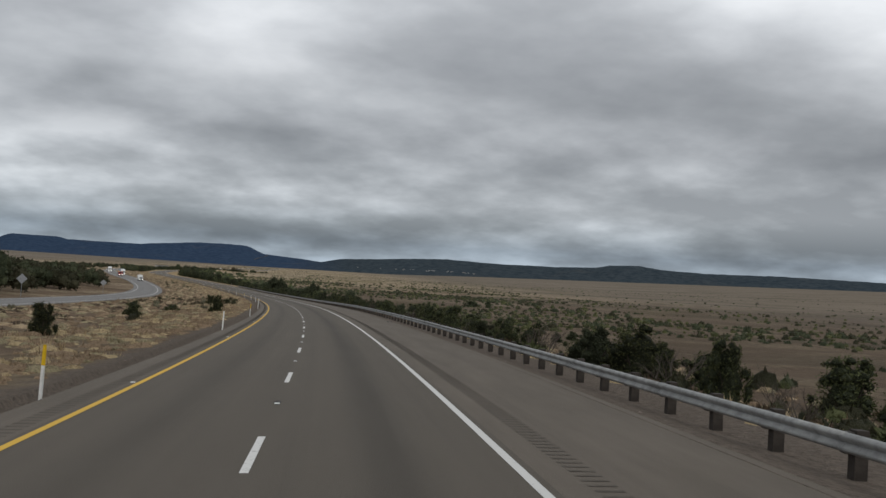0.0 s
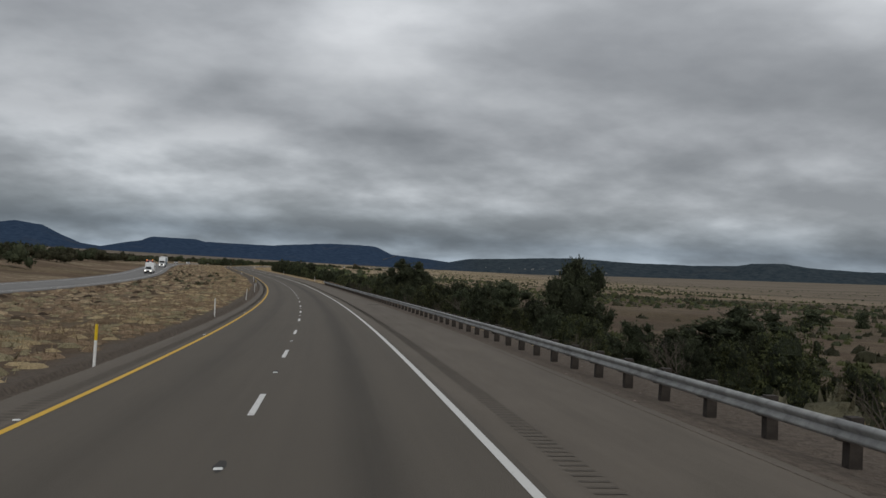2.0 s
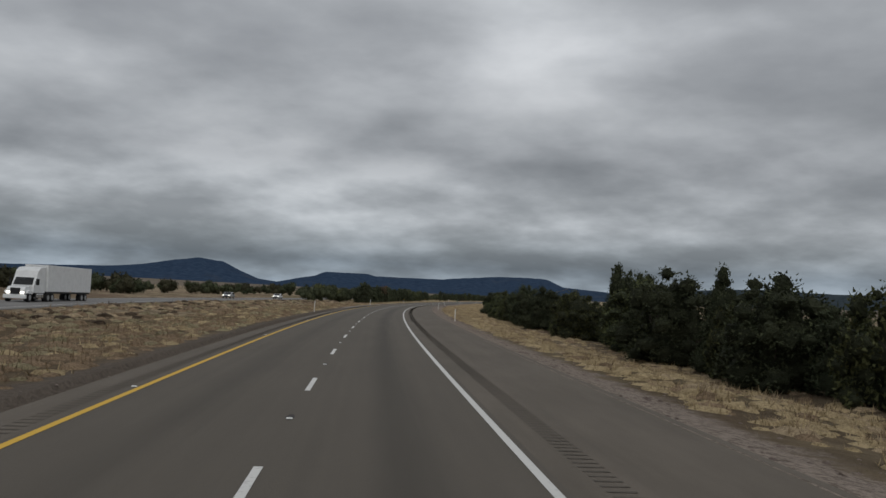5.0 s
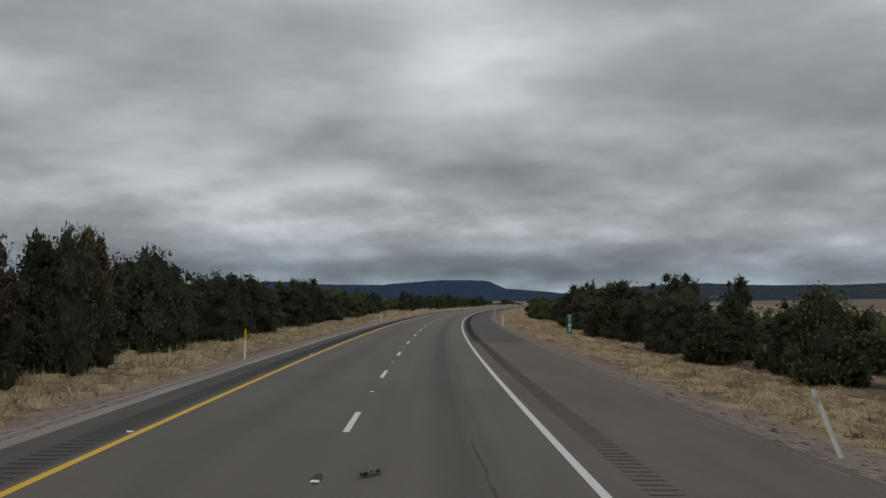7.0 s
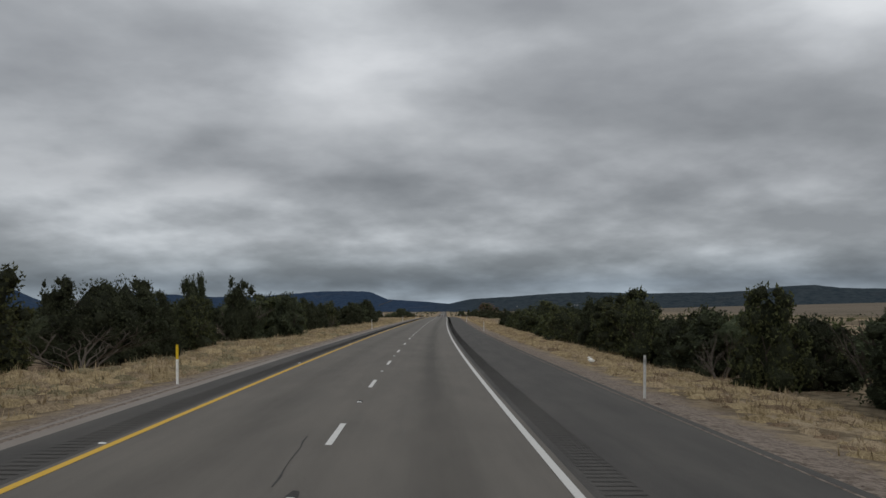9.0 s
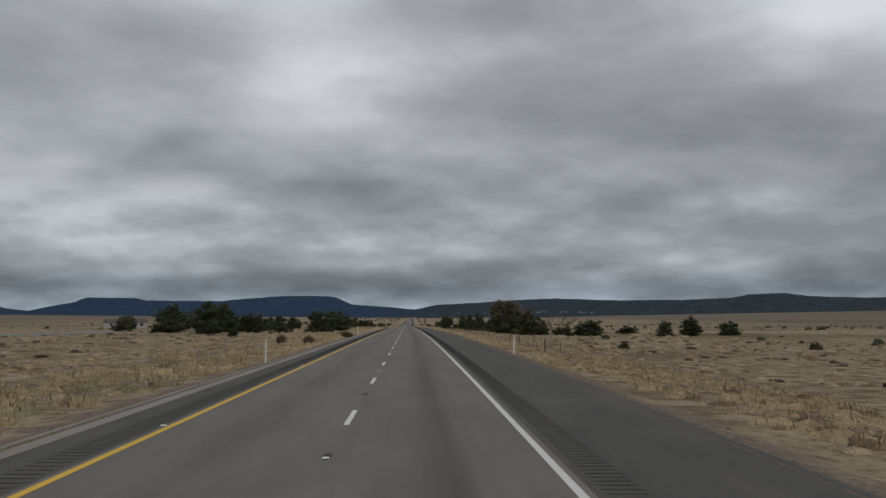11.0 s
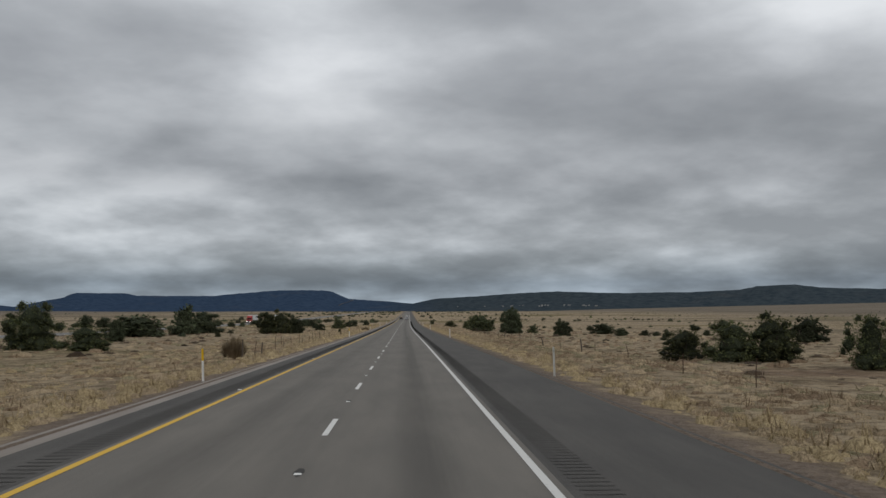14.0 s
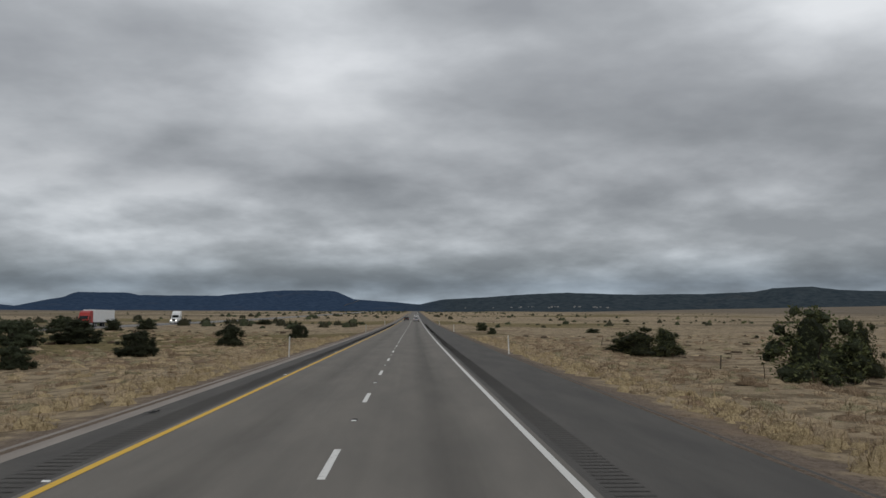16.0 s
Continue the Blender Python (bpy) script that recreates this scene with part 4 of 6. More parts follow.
def twig_mesh(seed, mat, leaves=0):
    """A leafless or nearly leafless shrub of many forking branches, three metres wide and high."""
    rng = random.Random(seed)
    bm = bmesh.new()

    def fork(p, d, l, r, depth):
        q = p + d * l * 0.5 + Vector((rng.uniform(-1, 1), rng.uniform(-1, 1), rng.uniform(-0.3, 0.5))) * l * 0.08
        e = q + (d + Vector((rng.uniform(-1, 1), rng.uniform(-1, 1), rng.uniform(-0.2, 0.4))) * 0.25).normalized() * l * 0.5
        tube([p, q, e], [r, r * 0.8, r * 0.55], 4 if depth > 1 else 3, bm)
        if depth:
            for _ in range(3 if depth > 1 else 2):
                fork(e if rng.random() < 0.6 else q, (d + Vector((rng.uniform(-1, 1), rng.uniform(-1, 1), rng.uniform(-0.3, 0.7))) * 0.75).normalized(), l * rng.uniform(0.55, 0.8), r * 0.55, depth - 1)

    for k in range(6):
        a = math.tau * k / 6 + rng.uniform(-0.4, 0.4)
        fork(Vector((0.1 * math.cos(a), 0.1 * math.sin(a), -0.1)), Vector((math.cos(a) * 0.7, math.sin(a) * 0.7, 1.0)).normalized(), 1.15, 0.05, 3)
    me = bpy.data.meshes.new("clump")
    bm.to_mesh(me)
    bm.free()
    me.materials.append(mat)
    return me


def tuft_mesh(seed, mat):
    """A low rounded clump of stiff stems, three metres wide and high before scaling."""
    rng = np.random.default_rng(seed)
    n = 700
    a, f = rng.uniform(0, math.tau, n), np.sqrt(rng.uniform(0, 1, n))
    lean = f * 0.9
    base = np.stack([0.7 * f * np.cos(a), 0.7 * f * np.sin(a), 0 * a], -1)
    tip = base + np.stack([lean * np.cos(a), lean * np.sin(a), 3.0 * np.sqrt(1 - 0.75 * f ** 2) * rng.uniform(0.6, 1.0, n)], -1)
    w = np.stack([-np.sin(a), np.cos(a), 0 * a], -1) * 0.05
    V = np.stack([base - w, base + w, tip], 1).reshape(-1, 3)
    return mesh("clump", V, np.arange(3 * n).reshape(-1, 3), mat)


BROWN_LEAF = leafy("brown_weed", (0.06, 0.044, 0.03), (0.15, 0.112, 0.074))
DEAD_WOOD = painted("weathered_twigs", (0.105, 0.086, 0.07), 0.95, 0, 0.4, 6.0)
KINDS = {
    "juniper": ([crown_mesh(k, JUNIPER, "round", 3600, 0.084, 26) for k in range(5)], [trunk_mesh(k) for k in range(2)]),
    "big_juniper": ([crown_mesh(k + 120, JUNIPER, "round", 8000, 0.058, 50) for k in range(4)], [trunk_mesh(k) for k in range(2)]),
    "giant_juniper": ([crown_mesh(k + 130, JUNIPER, "round", 26000, 0.040, 150, None, 0.62) for k in range(1)], [trunk_mesh(k) for k in range(2)]),
    "far_juniper": ([crown_mesh(k + 100, JUNIPER, "round", 900, 0.17, 14) for k in range(4)], [trunk_mesh(k) for k in range(1)]),
    "tall_juniper": ([crown_mesh(20 + k, JUNIPER, "tall", 8000, 0.058, 50) for k in range(3)], [trunk_mesh(7, 2, 0.5, 2.2)]),
    "scrub_oak": ([crown_mesh(40 + k, OLIVE, "open", 3400, 0.082, 24) for k in range(4)], [trunk_mesh(11, 3, 0.8, 1.6, 0.08)]),
    "big_oak": ([crown_mesh(140 + k, OLIVE, "open", 8000, 0.057, 46) for k in range(3)], [trunk_mesh(11, 3, 0.8, 1.6, 0.08)]),
    "pinyon": ([crown_mesh(60 + k, JUNIPER, "open", 3400, 0.084, 22) for k in range(4)], [trunk_mesh(12, 2, 0.5, 1.8, 0.10)]),
    "big_pinyon": ([crown_mesh(160 + k, JUNIPER, "open", 8000, 0.058, 40) for k in range(3)], [trunk_mesh(12, 2, 0.5, 1.8, 0.10)]),
    "russet_oak": ([crown_mesh(80 + k, SCRUB, "open", 7000, 0.056, 50, RUSSET) for k in range(2)], [trunk_mesh(13, 4, 1.2, 2.4, 0.09)]),
    "bare_shrub": ([twig_mesh(k, DEAD_WOOD) for k in (90, 91, 92)], None),
    "sagebrush": ([tuft_mesh(k, SAGE) for k in (95, 96)], None),
    "weed_clump": ([tuft_mesh(97, leafy("dry_weed", (0.13, 0.098, 0.058), (0.31, 0.24, 0.15)))], None),
}
LABELS = {
    "juniper": ("dense dark green juniper with foliage to the ground", "juniper", "junipers on the dry grassland"),
    "tall_juniper": ("tall pointed dark green juniper in dry grass", "juniper", "junipers on the dry grassland"),
    "scrub_oak": ("low sprawling olive-green scrub oak with thin crown", "shrub", "scrub oaks on the dry grassland"),
    "pinyon": ("ragged dark green pinyon with open branches", "pine tree", "pinyons beside the road"),
    "russet_oak": ("broad dark green oak with a russet brown top", "tree", "russet oaks"),
    "bare_shrub": ("leafless grey shrub of tangled thin branches", "shrub", "bare shrubs beside the road"),
    "sagebrush": ("low pale grey-green sagebrush clump", "shrub", "sagebrush clumps"),
    "weed_clump": ("low clump of dry brown weeds at the verge", "weeds", "dry weed clumps"),
}
PLANT_RND = random.Random(77)


def plant(kind, s, e, wide, high):
    mesh_kind = kind
    if kind in ("juniper", "scrub_oak"):
        mesh_kind = "far_juniper" if abs(e) > 38 else {"juniper": "big_juniper", "scrub_oak": "big_oak"}[kind] if wide > 5.2 else kind
    if kind == "juniper" and wide > 8.0 and abs(e) < 38:
        mesh_kind = "giant_juniper"
    if kind == "pinyon" and wide > 5.0:
        mesh_kind = "big_pinyon"
    crowns, trunks = KINDS[mesh_kind]
    x, y = spot(s, e)
    label, category, group = LABELS[kind]
    name = {"tall_juniper": "juniper", "scrub_oak": "scrub_oak", "russet_oak": "oak"}.get(kind, kind)
    ob = thing(name, float(x), float(y), float(height(s, e)) - 0.04, PLANT_RND.uniform(0, math.tau), label, category, group)
    ob.scale = (K * wide / 3.0, K * wide / 3.0 * PLANT_RND.uniform(0.85, 1.1), K * high / 3.0)
    if trunks:
        part("trunk", PLANT_RND.choice(trunks), None, ob, "grey-brown bark")
        part("crown", PLANT_RND.choice(crowns), None, ob)
    else:
        part("clump", PLANT_RND.choice(crowns), None, ob)
    return ob


# single plants: metres along, metres across, width, height
for place in ((35, 30, 4, 3.3), (36, -13, 1.7, 1.7), (48, 28.1, 4, 2.8), (61, 29.8, 2.9, 2.5), (80, -16.2, 1.9, 1.5), (93, -9.3, 2, 2), (106, -15.5, 2, 0.9), (126, 27.2, 5.9, 3.2), (159, 28, 1.9, 1.2), (160, -10.8, 1.7, 1.1), (165, -14, 2.2, 1.7), (166, 25.4, 6.4, 3.7), (445, 134.4, 8.6, 3.6), (605, 22.9, 3.2, 5.1), (661, 23.2, 5, 5.6), (1093, 18.6, 3.4, 5), (1118, 17.8, 3.4, 4.6), (1159, 17.4, 3.4, 4.8), (1180, 20, 3.5, 4.6), (1184, 17.2, 3.7, 5.2),):
    plant("scrub_oak", *place)
for place in ((1551, 61.7, 5.1, 4.2), (1566, 27.4, 3.4, 1.7), (1567, 30.8, 5.7, 4), (1582, 22.1, 0.9, 0.5), (1600, -19.1, 1.3, 1.4), (1627, -19.9, 9.3, 5.3), (1769, 31, 3.4, 3.4), (1781, 26.5, 4.7, 3.2), (1781, 29.6, 4.3, 3.7), (1784, 23.8, 4, 2.8), (1790, -25, 4.2, 2.3), (1799, -33, 5.8, 4.6), (1846, 61.8, 5.9, 3.8), (1859, 43.9, 1.4, 1.4), (1861, -28.4, 1.1, 0.9), (1893, 62.3, 1.7, 1.2), (1896, 53, 2, 0.9), (1902, 47.1, 3.1, 1.7), (1903, -11.7, 0.9, 0.7), (1895, -25.2, 5.4, 4.4),):
    plant("scrub_oak", *place)
for place in ((1894, -22.6, 4.6, 4.9), (1916, 46.6, 5.9, 2.4), (1932, 32.8, 3.1, 2.3), (1952, 53.6, 2.4, 1.5), (1962, 22.8, 7.2, 4.5), (1965, -16.3, 4, 3), (1998, 22.9, 5.2, 4.1), (2006, 29.5, 3.2, 3.5), (2012, 16.8, 4.3, 2), (2027, 23, 3.1, 2.4), (2141, 39, 3.6, 1),):
    plant("scrub_oak", *place)
for place in ((38, 27.5, 2.2, 1.8), (145, 37.5, 2.2, 1.7), (173, 32.4, 1.4, 0.9), (189, 29.8, 2.4, 1.4), (213, 23.6, 2.2, 2.2), (943, 31.5, 4.1, 7.2), (1560, 35.1, 7.9, 7.1),):
    plant("bare_shrub", *place)
for place in ((68, 27.1, 3.1, 2.6), (102, 24.3, 3.4, 2), (116, 38.1, 1.7, 1.5), (126, 48.4, 3, 1.5), (165, 58.3, 2.7, 1.9), (202, 17, 4.6, 4.6), (234, 33.3, 4.2, 3.1), (239, 31.8, 5.4, 4.2), (290, 25.9, 7.7, 4.7), (306, 19.9, 4.9, 5.5), (308, 21.5, 5.3, 7.2), (327, 15.5, 4.6, 4), (347, 24.2, 6.7, 5.7), (374, 25.6, 5, 4.1), (391, 24.7, 4.5, 4.5), (411, 23, 9.4, 8.2), (432, 138.2, 4.1, 4.4), (457, 24.8, 5.4, 5.3), (494, 27.7, 4.8, 3.9), (539, 26.8, 3.2, 4.4),):
    plant("juniper", *place)
for place in ((545, 24.5, 3.7, 3.4), (574, 30.2, 5.9, 4), (586, 28, 5.7, 4.2), (601, 24.5, 5.9, 5.9), (604, 25.9, 3, 4.1), (618, 23.9, 3.8, 6.4), (626, 24.5, 5.3, 6.9), (889, -14.1, 3, 3.5), (889, -11.6, 3.4, 5), (897, -12.5, 3, 3.8), (905, -12, 3.2, 4.8), (916, -11.5, 3.2, 5), (934, -12.4, 3.4, 4.4), (944, -12.5, 3.5, 4.1), (947, 20.5, 5.4, 5), (976, -15, 3, 5.3), (980, -14.2, 3.4, 5.3), (991, 22.9, 3.8, 5.8), (992, -13.6, 3.9, 3.5), (1029, -13.1, 2.6, 3.2),):
    plant("juniper", *place)
for place in ((1030, 22.5, 6.6, 7), (1034, -13.8, 3, 3.7), (1058, 24.6, 3.8, 6.4), (1072, 24, 4.2, 6.4), (1115, -17.6, 3.9, 5.5), (1134, -12.6, 2.2, 4.5), (1141, -12.6, 3.4, 4), (1153, 21.5, 5.8, 4.6), (1184, -15.4, 2.6, 5.3), (1213, -13.3, 5, 4.7), (1240, 20.6, 6, 5), (1488, -23.7, 1.7, 1), (1523, -33.4, 8.5, 5.5), (1525, -42.3, 7.2, 4.9), (1533, -22.4, 3.5, 1.6), (1534, -29.6, 6.4, 3.6), (1545, -19.7, 0.7, 0.8), (1547, 54.9, 4.1, 3.3), (1548, -15.1, 2.2, 1.1), (1550, -17.8, 4.5, 4.5),):
    plant("juniper", *place)
for place in ((1554, 37.8, 2, 1.5), (1555, 35, 5, 2), (1555, 40.6, 7.3, 3.4), (1561, 73.9, 6.3, 3.2), (1575, -31.9, 4.8, 3.3), (1578, -29.6, 4.4, 3.7), (1578, -16.4, 7.6, 3.2), (1583, 56.2, 6.1, 2), (1589, -22.2, 1.6, 2.3), (1594, 24.4, 3.9, 4.3), (1594, 29, 2.6, 2.8), (1599, -15.6, 1.7, 1.7), (1613, 21.1, 4.6, 5.2), (1616, 17.2, 4, 3), (1618, 13.4, 1.9, 3.1), (1619, 12.2, 2.9, 3.6), (1622, 26.2, 2.7, 2.7), (1627, 31.8, 4.6, 2.9),):
    plant("juniper", *place)
for place in ((1630, 42.1, 2.7, 3), (1654, -22.6, 4.4, 3.3), (1657, -20.1, 4.2, 4), (1662, -36.6, 5.4, 3.9), (1668, 28.9, 2.3, 3.7), (1671, 25, 6.7, 3.7), (1680, 22.1, 1.7, 1.1), (1684, -22.6, 6.9, 4.4), (1699, 22.1, 3.9, 5.7), (1699, 24.3, 3, 5.1), (1700, 15.3, 4.6, 4.3), (1714, -23.8, 4.1, 4.4), (1721, -22.3, 4.5, 3.5), (1737, 26.9, 4.7, 3.8), (1739, -24.4, 3.4, 3.8), (1745, -21.4, 5.1, 4.5), (1752, -26.4, 3.6, 3.6), (1757, 43.7, 7.1, 4.1), (1768, 41, 3.2, 3.6), (1775, -98.9, 11.7, 7.3),):
    plant("juniper", *place)
for place in ((1785, 51.2, 3.3, 1.8), (1786, 55.1, 3.3, 2.1), (1787, -86.4, 11.6, 6.2), (1833, -36, 2.9, 2.9), (1862, -40.9, 8.7, 3.5), (1880, -38.3, 6.1, 5.3), (1895, -37.8, 7.1, 4.2), (1896, 33.9, 3.6, 3.2), (1899, 51.3, 2.4, 1.2), (1907, 35.2, 3.6, 3.2), (1926, 27, 5.1, 5.7), (1896, -20, 4, 3.2), (1944, -19.5, 2.5, 2.1), (1945, 28.9, 6.6, 6.4), (1964, 53.3, 2.2, 1.5), (1966, -22.7, 2.3, 1.3), (1998, -19.6, 2.5, 1.4), (2010, -16.7, 2.8, 1.8), (2023, -20.5, 2.2, 1.6), (2030, -32.9, 4.4, 2.4),):
    plant("juniper", *place)
for place in ((2038, -16.3, 2.8, 2.4), (2041, -32.2, 5.2, 2.6), (2047, -61.4, 3.5, 1.7), (2051, -58.3, 2.2, 1.6), (2053, -100.7, 8.6, 3.8), (2067, -13.4, 2.7, 2), (2068, -114.2, 7.2, 4), (2077, -124.4, 7.5, 4.9), (2081, 12.7, 1.5, 1), (2083, -63.6, 2.1, 1.2), (2084, -55.9, 2.2, 1.7), (2088, -59.8, 5.6, 1.9), (2101, -56.3, 5, 2.7), (2110, -51, 3.9, 2), (2110, 13.3, 2.2, 1.5), (2140, -54, 5.4, 2.3), (2204, -40.5, 4.1, 1.4),):
    plant("juniper", *place)
for place in ((212, 24.2, 1.5, 0.7), (288, 10.9, 1.5, 0.7), (299, 23.2, 2.3, 1.7),):
    plant("sagebrush", *place)
for place in ((898, -11.2, 3.2, 4.9), (907, -11.4, 2.8, 5.2), (1569, 25.1, 11.6, 7.8),):
    plant("russet_oak", *place)
for place in ((701, 22, 3.5, 7), (904, -10.6, 2.2, 4.9), (932, 33, 3.6, 8.4), (942, 24, 3.5, 6.2), (1048, 26.1, 3.6, 8.3), (1116, -15.5, 3.2, 5.3), (1177, -22.4, 3, 5.3), (1195, -14.4, 3, 5.3), (1196, -22.1, 2.9, 4.6),):
    plant("pinyon", *place)
for place in ((1444, -8.2, 1.5, 1.1), (1447, -11.2, 1.3, 1.3), (1470, -6.3, 2, 0.9), (1492, -8.1, 2.3, 0.9), (1524, -16, 0.9, 0.9), (1573, 12.1, 0.9, 0.6), (1676, -6.6, 2.4, 0.8), (1772, -9.4, 2.2, 1.8), (1862, -8.7, 0.4, 0.8), (1920, -7.1, 2.2, 1),):
    plant("weed_clump", *place)
for place in ((1562, 15.1, 2.5, 3.7),):
    plant("tall_juniper", *place)


# ---------- woodland edges along the verge and the median ----------
def wood_edge(s0, s1, gap, e0, e1, h0, h1, seed, mixed):
    r = random.Random(seed)
    s = s0
    while s < s1:
        e = r.uniform(e0, e1)
        h = r.uniform(h0, h1) * (1.25 if r.random() < 0.12 else 1.0)
        w = h * r.uniform(0.8, 1.25)
        kind = r.choices(("juniper", "pinyon", "scrub_oak", "tall_juniper", "bare_shrub", "russet_oak"), mixed)[0]
        plant(kind, s, e, w * (0.7 if kind == "tall_juniper" else 1.0), h)
        s += gap * r.uniform(0.6, 1.5)


wood_edge(130, 425, 3.2, 13.0, 17, 1.8, 3.0, 205, (4, 3, 7, 0, 1.0, 0.1))
wood_edge(-20, 140, 2.8, 12.0, 16, 1.4, 2.4, 206, (1, 0, 4, 0, 6, 0))
wood_edge(140, 420, 5.5, 11.6, 13.4, 1.0, 1.9, 207, (1, 1, 4, 0, 4, 0))
wood_edge(496, 592, 5.0, 22.5, 27.0, 2.3, 3.5, 208, (5, 3, 6, 0, 0.5, 0))
wood_edge(592, 1080, 5.2, 21.2, 25.0, 4.0, 5.6, 200, (5, 6, 5, 1, 0, 0))
wood_edge(1080, 1330, 5.0, 16.8, 20.5, 3.1, 4.5, 201, (3, 4, 10, 1, 0.5, 0))
wood_edge(872, 965, 4.2, -16.0, -12.4, 3.6, 5.0, 202, (4, 8, 2, 1, 1, 0.6))
wood_edge(965, 1060, 4.6, -18.0, -14.4, 3.0, 4.4, 203, (3, 8, 3, 1, 1, 0.3))
wood_edge(1106, 1330, 5.2, -18.0, -13.8, 3.0, 4.8, 204, (5, 6, 3, 1, 1, 0.2))
plant("juniper", 413, 18.3, 5.6, 5.0)
plant("juniper", 416, 27.0, 6.0, 6.0)
plant("bare_shrub", 1158, -13.6, 6.0, 2.6)
plant("bare_shrub", 1164, -15.0, 5.0, 3.0)


def woodland(name, label, spots, seed, mats):
    """Massed trees too many to count, each a clump of leaves round a rough core."""
    rng = np.random.default_rng(seed)
    lists = [([], [], 0) for _ in mats]
    V, Fc, n, idx = [], [], 0, []
    for s, e, w, h in spots:
        x, y = (float(v) for v in spot(s, e))
        z = float(height(s, e))
        k = int(rng.integers(0, len(mats)))
        lobes = [(x, y, z + h * 0.5, w * 0.42, h * 0.5)]
        for _ in range(4):
            a = rng.uniform(0, math.tau)
            lobes.append((x + 0.3 * w * math.cos(a), y + 0.3 * w * math.sin(a), z + h * rng.uniform(0.22, 0.66), w * rng.uniform(0.24, 0.36), h * rng.uniform(0.22, 0.36)))
        for q in lobes:
            v, f = lump(rng, q[:3], (q[3] * 0.68, q[3] * 0.68, q[4] * 0.68), 6, 4)
            V.append(np.array(v))
            Fc += [tuple(i + n for i in t) for t in f]
            idx += [k] * len(f)
            n += len(v)
        v, f = sprigs(rng, np.array(lobes), 800 if abs(e) < 30 else 240, 0.046 * w if abs(e) < 30 else 0.08 * w, 0.80)
        V.append(v)
        Fc += (f + n).tolist()
        idx += [k] * len(f)
        n += len(v)
    me = mesh(name, np.concatenate(V), Fc, mats[0])
    for m in mats[1:]:
        me.materials.append(m)
    me.polygons.foreach_set("material_index", idx)
    ob = new(name, me)
    ob.scale = (K, K, K)
    return tagged(ob, label, "woodland", kind="stuff")


def scatter(s0, s1, e0, e1, n, w0, w1, seed, tall=0.9):
    r = random.Random(seed)
    out = []
    for _ in range(n):
        w = r.uniform(w0, w1)
        out.append((r.uniform(s0, s1), r.uniform(e0, e1), w, w * tall * r.uniform(0.8, 1.2)))
    return out


woodland("woodland", "thick dark green juniper and pinyon woodland", scatter(600, 1080, 25, 33, 104, 3.4, 5.2, 1) + scatter(500, 600, 27, 40, 20, 2.6, 3.6, 11) + scatter(1080, 1330, 20, 28, 60, 3.0, 4.8, 12) + scatter(500, 1330, 32, 70, 110, 3.5, 5.4, 2), 301, [JUNIPER, OLIVE, JUNIPER])
woodland("woodland", "dark juniper woodland filling the median", scatter(872, 1060, -32, -18, 80, 3.4, 5.2, 3, 1.05) + scatter(1104, 1330, -40, -19, 80, 3.2, 4.8, 4) + scatter(1062, 1104, -44, -27, 20, 3, 4.5, 14), 302, [JUNIPER, OLIVE, JUNIPER])
woodland("woodland", "dark juniper woodland beyond the oncoming carriageway", scatter(30, 380, -80, -50, 150, 5.0, 7.2, 5, 1.1) + scatter(330, 860, -100, -56, 170, 4.6, 6.6, 6) + scatter(0, 900, -300, -95, 190, 5.5, 8.5, 16, 0.8) + scatter(760, 1300, -100, -64, 120, 4, 6, 7) + scatter(1535, 1640, -62, -38, 16, 4.5, 6.0, 18, 0.75), 303, [JUNIPER, SCRUB])


# ---------- low mounds: scrub and bunchgrass, too many to count ----------
def dome_faces(lower, upper):
    """Triangles of a low dome: outer ring, inner ring, top."""
    tri, p, q = [(lower + k, lower + (k + 1) % upper, lower + upper) for k in range(upper)], 0, 0
    while p < lower or q < upper:
        if p < lower and (q >= upper or (p + 0.5) / lower < (q + 0.5) / upper):
            tri.append((p % lower, (p + 1) % lower, lower + q % upper))
            p += 1
        else:
            tri.append((p % lower, lower + (q + 1) % upper, lower + q % upper))
            q += 1
    return np.array(tri)


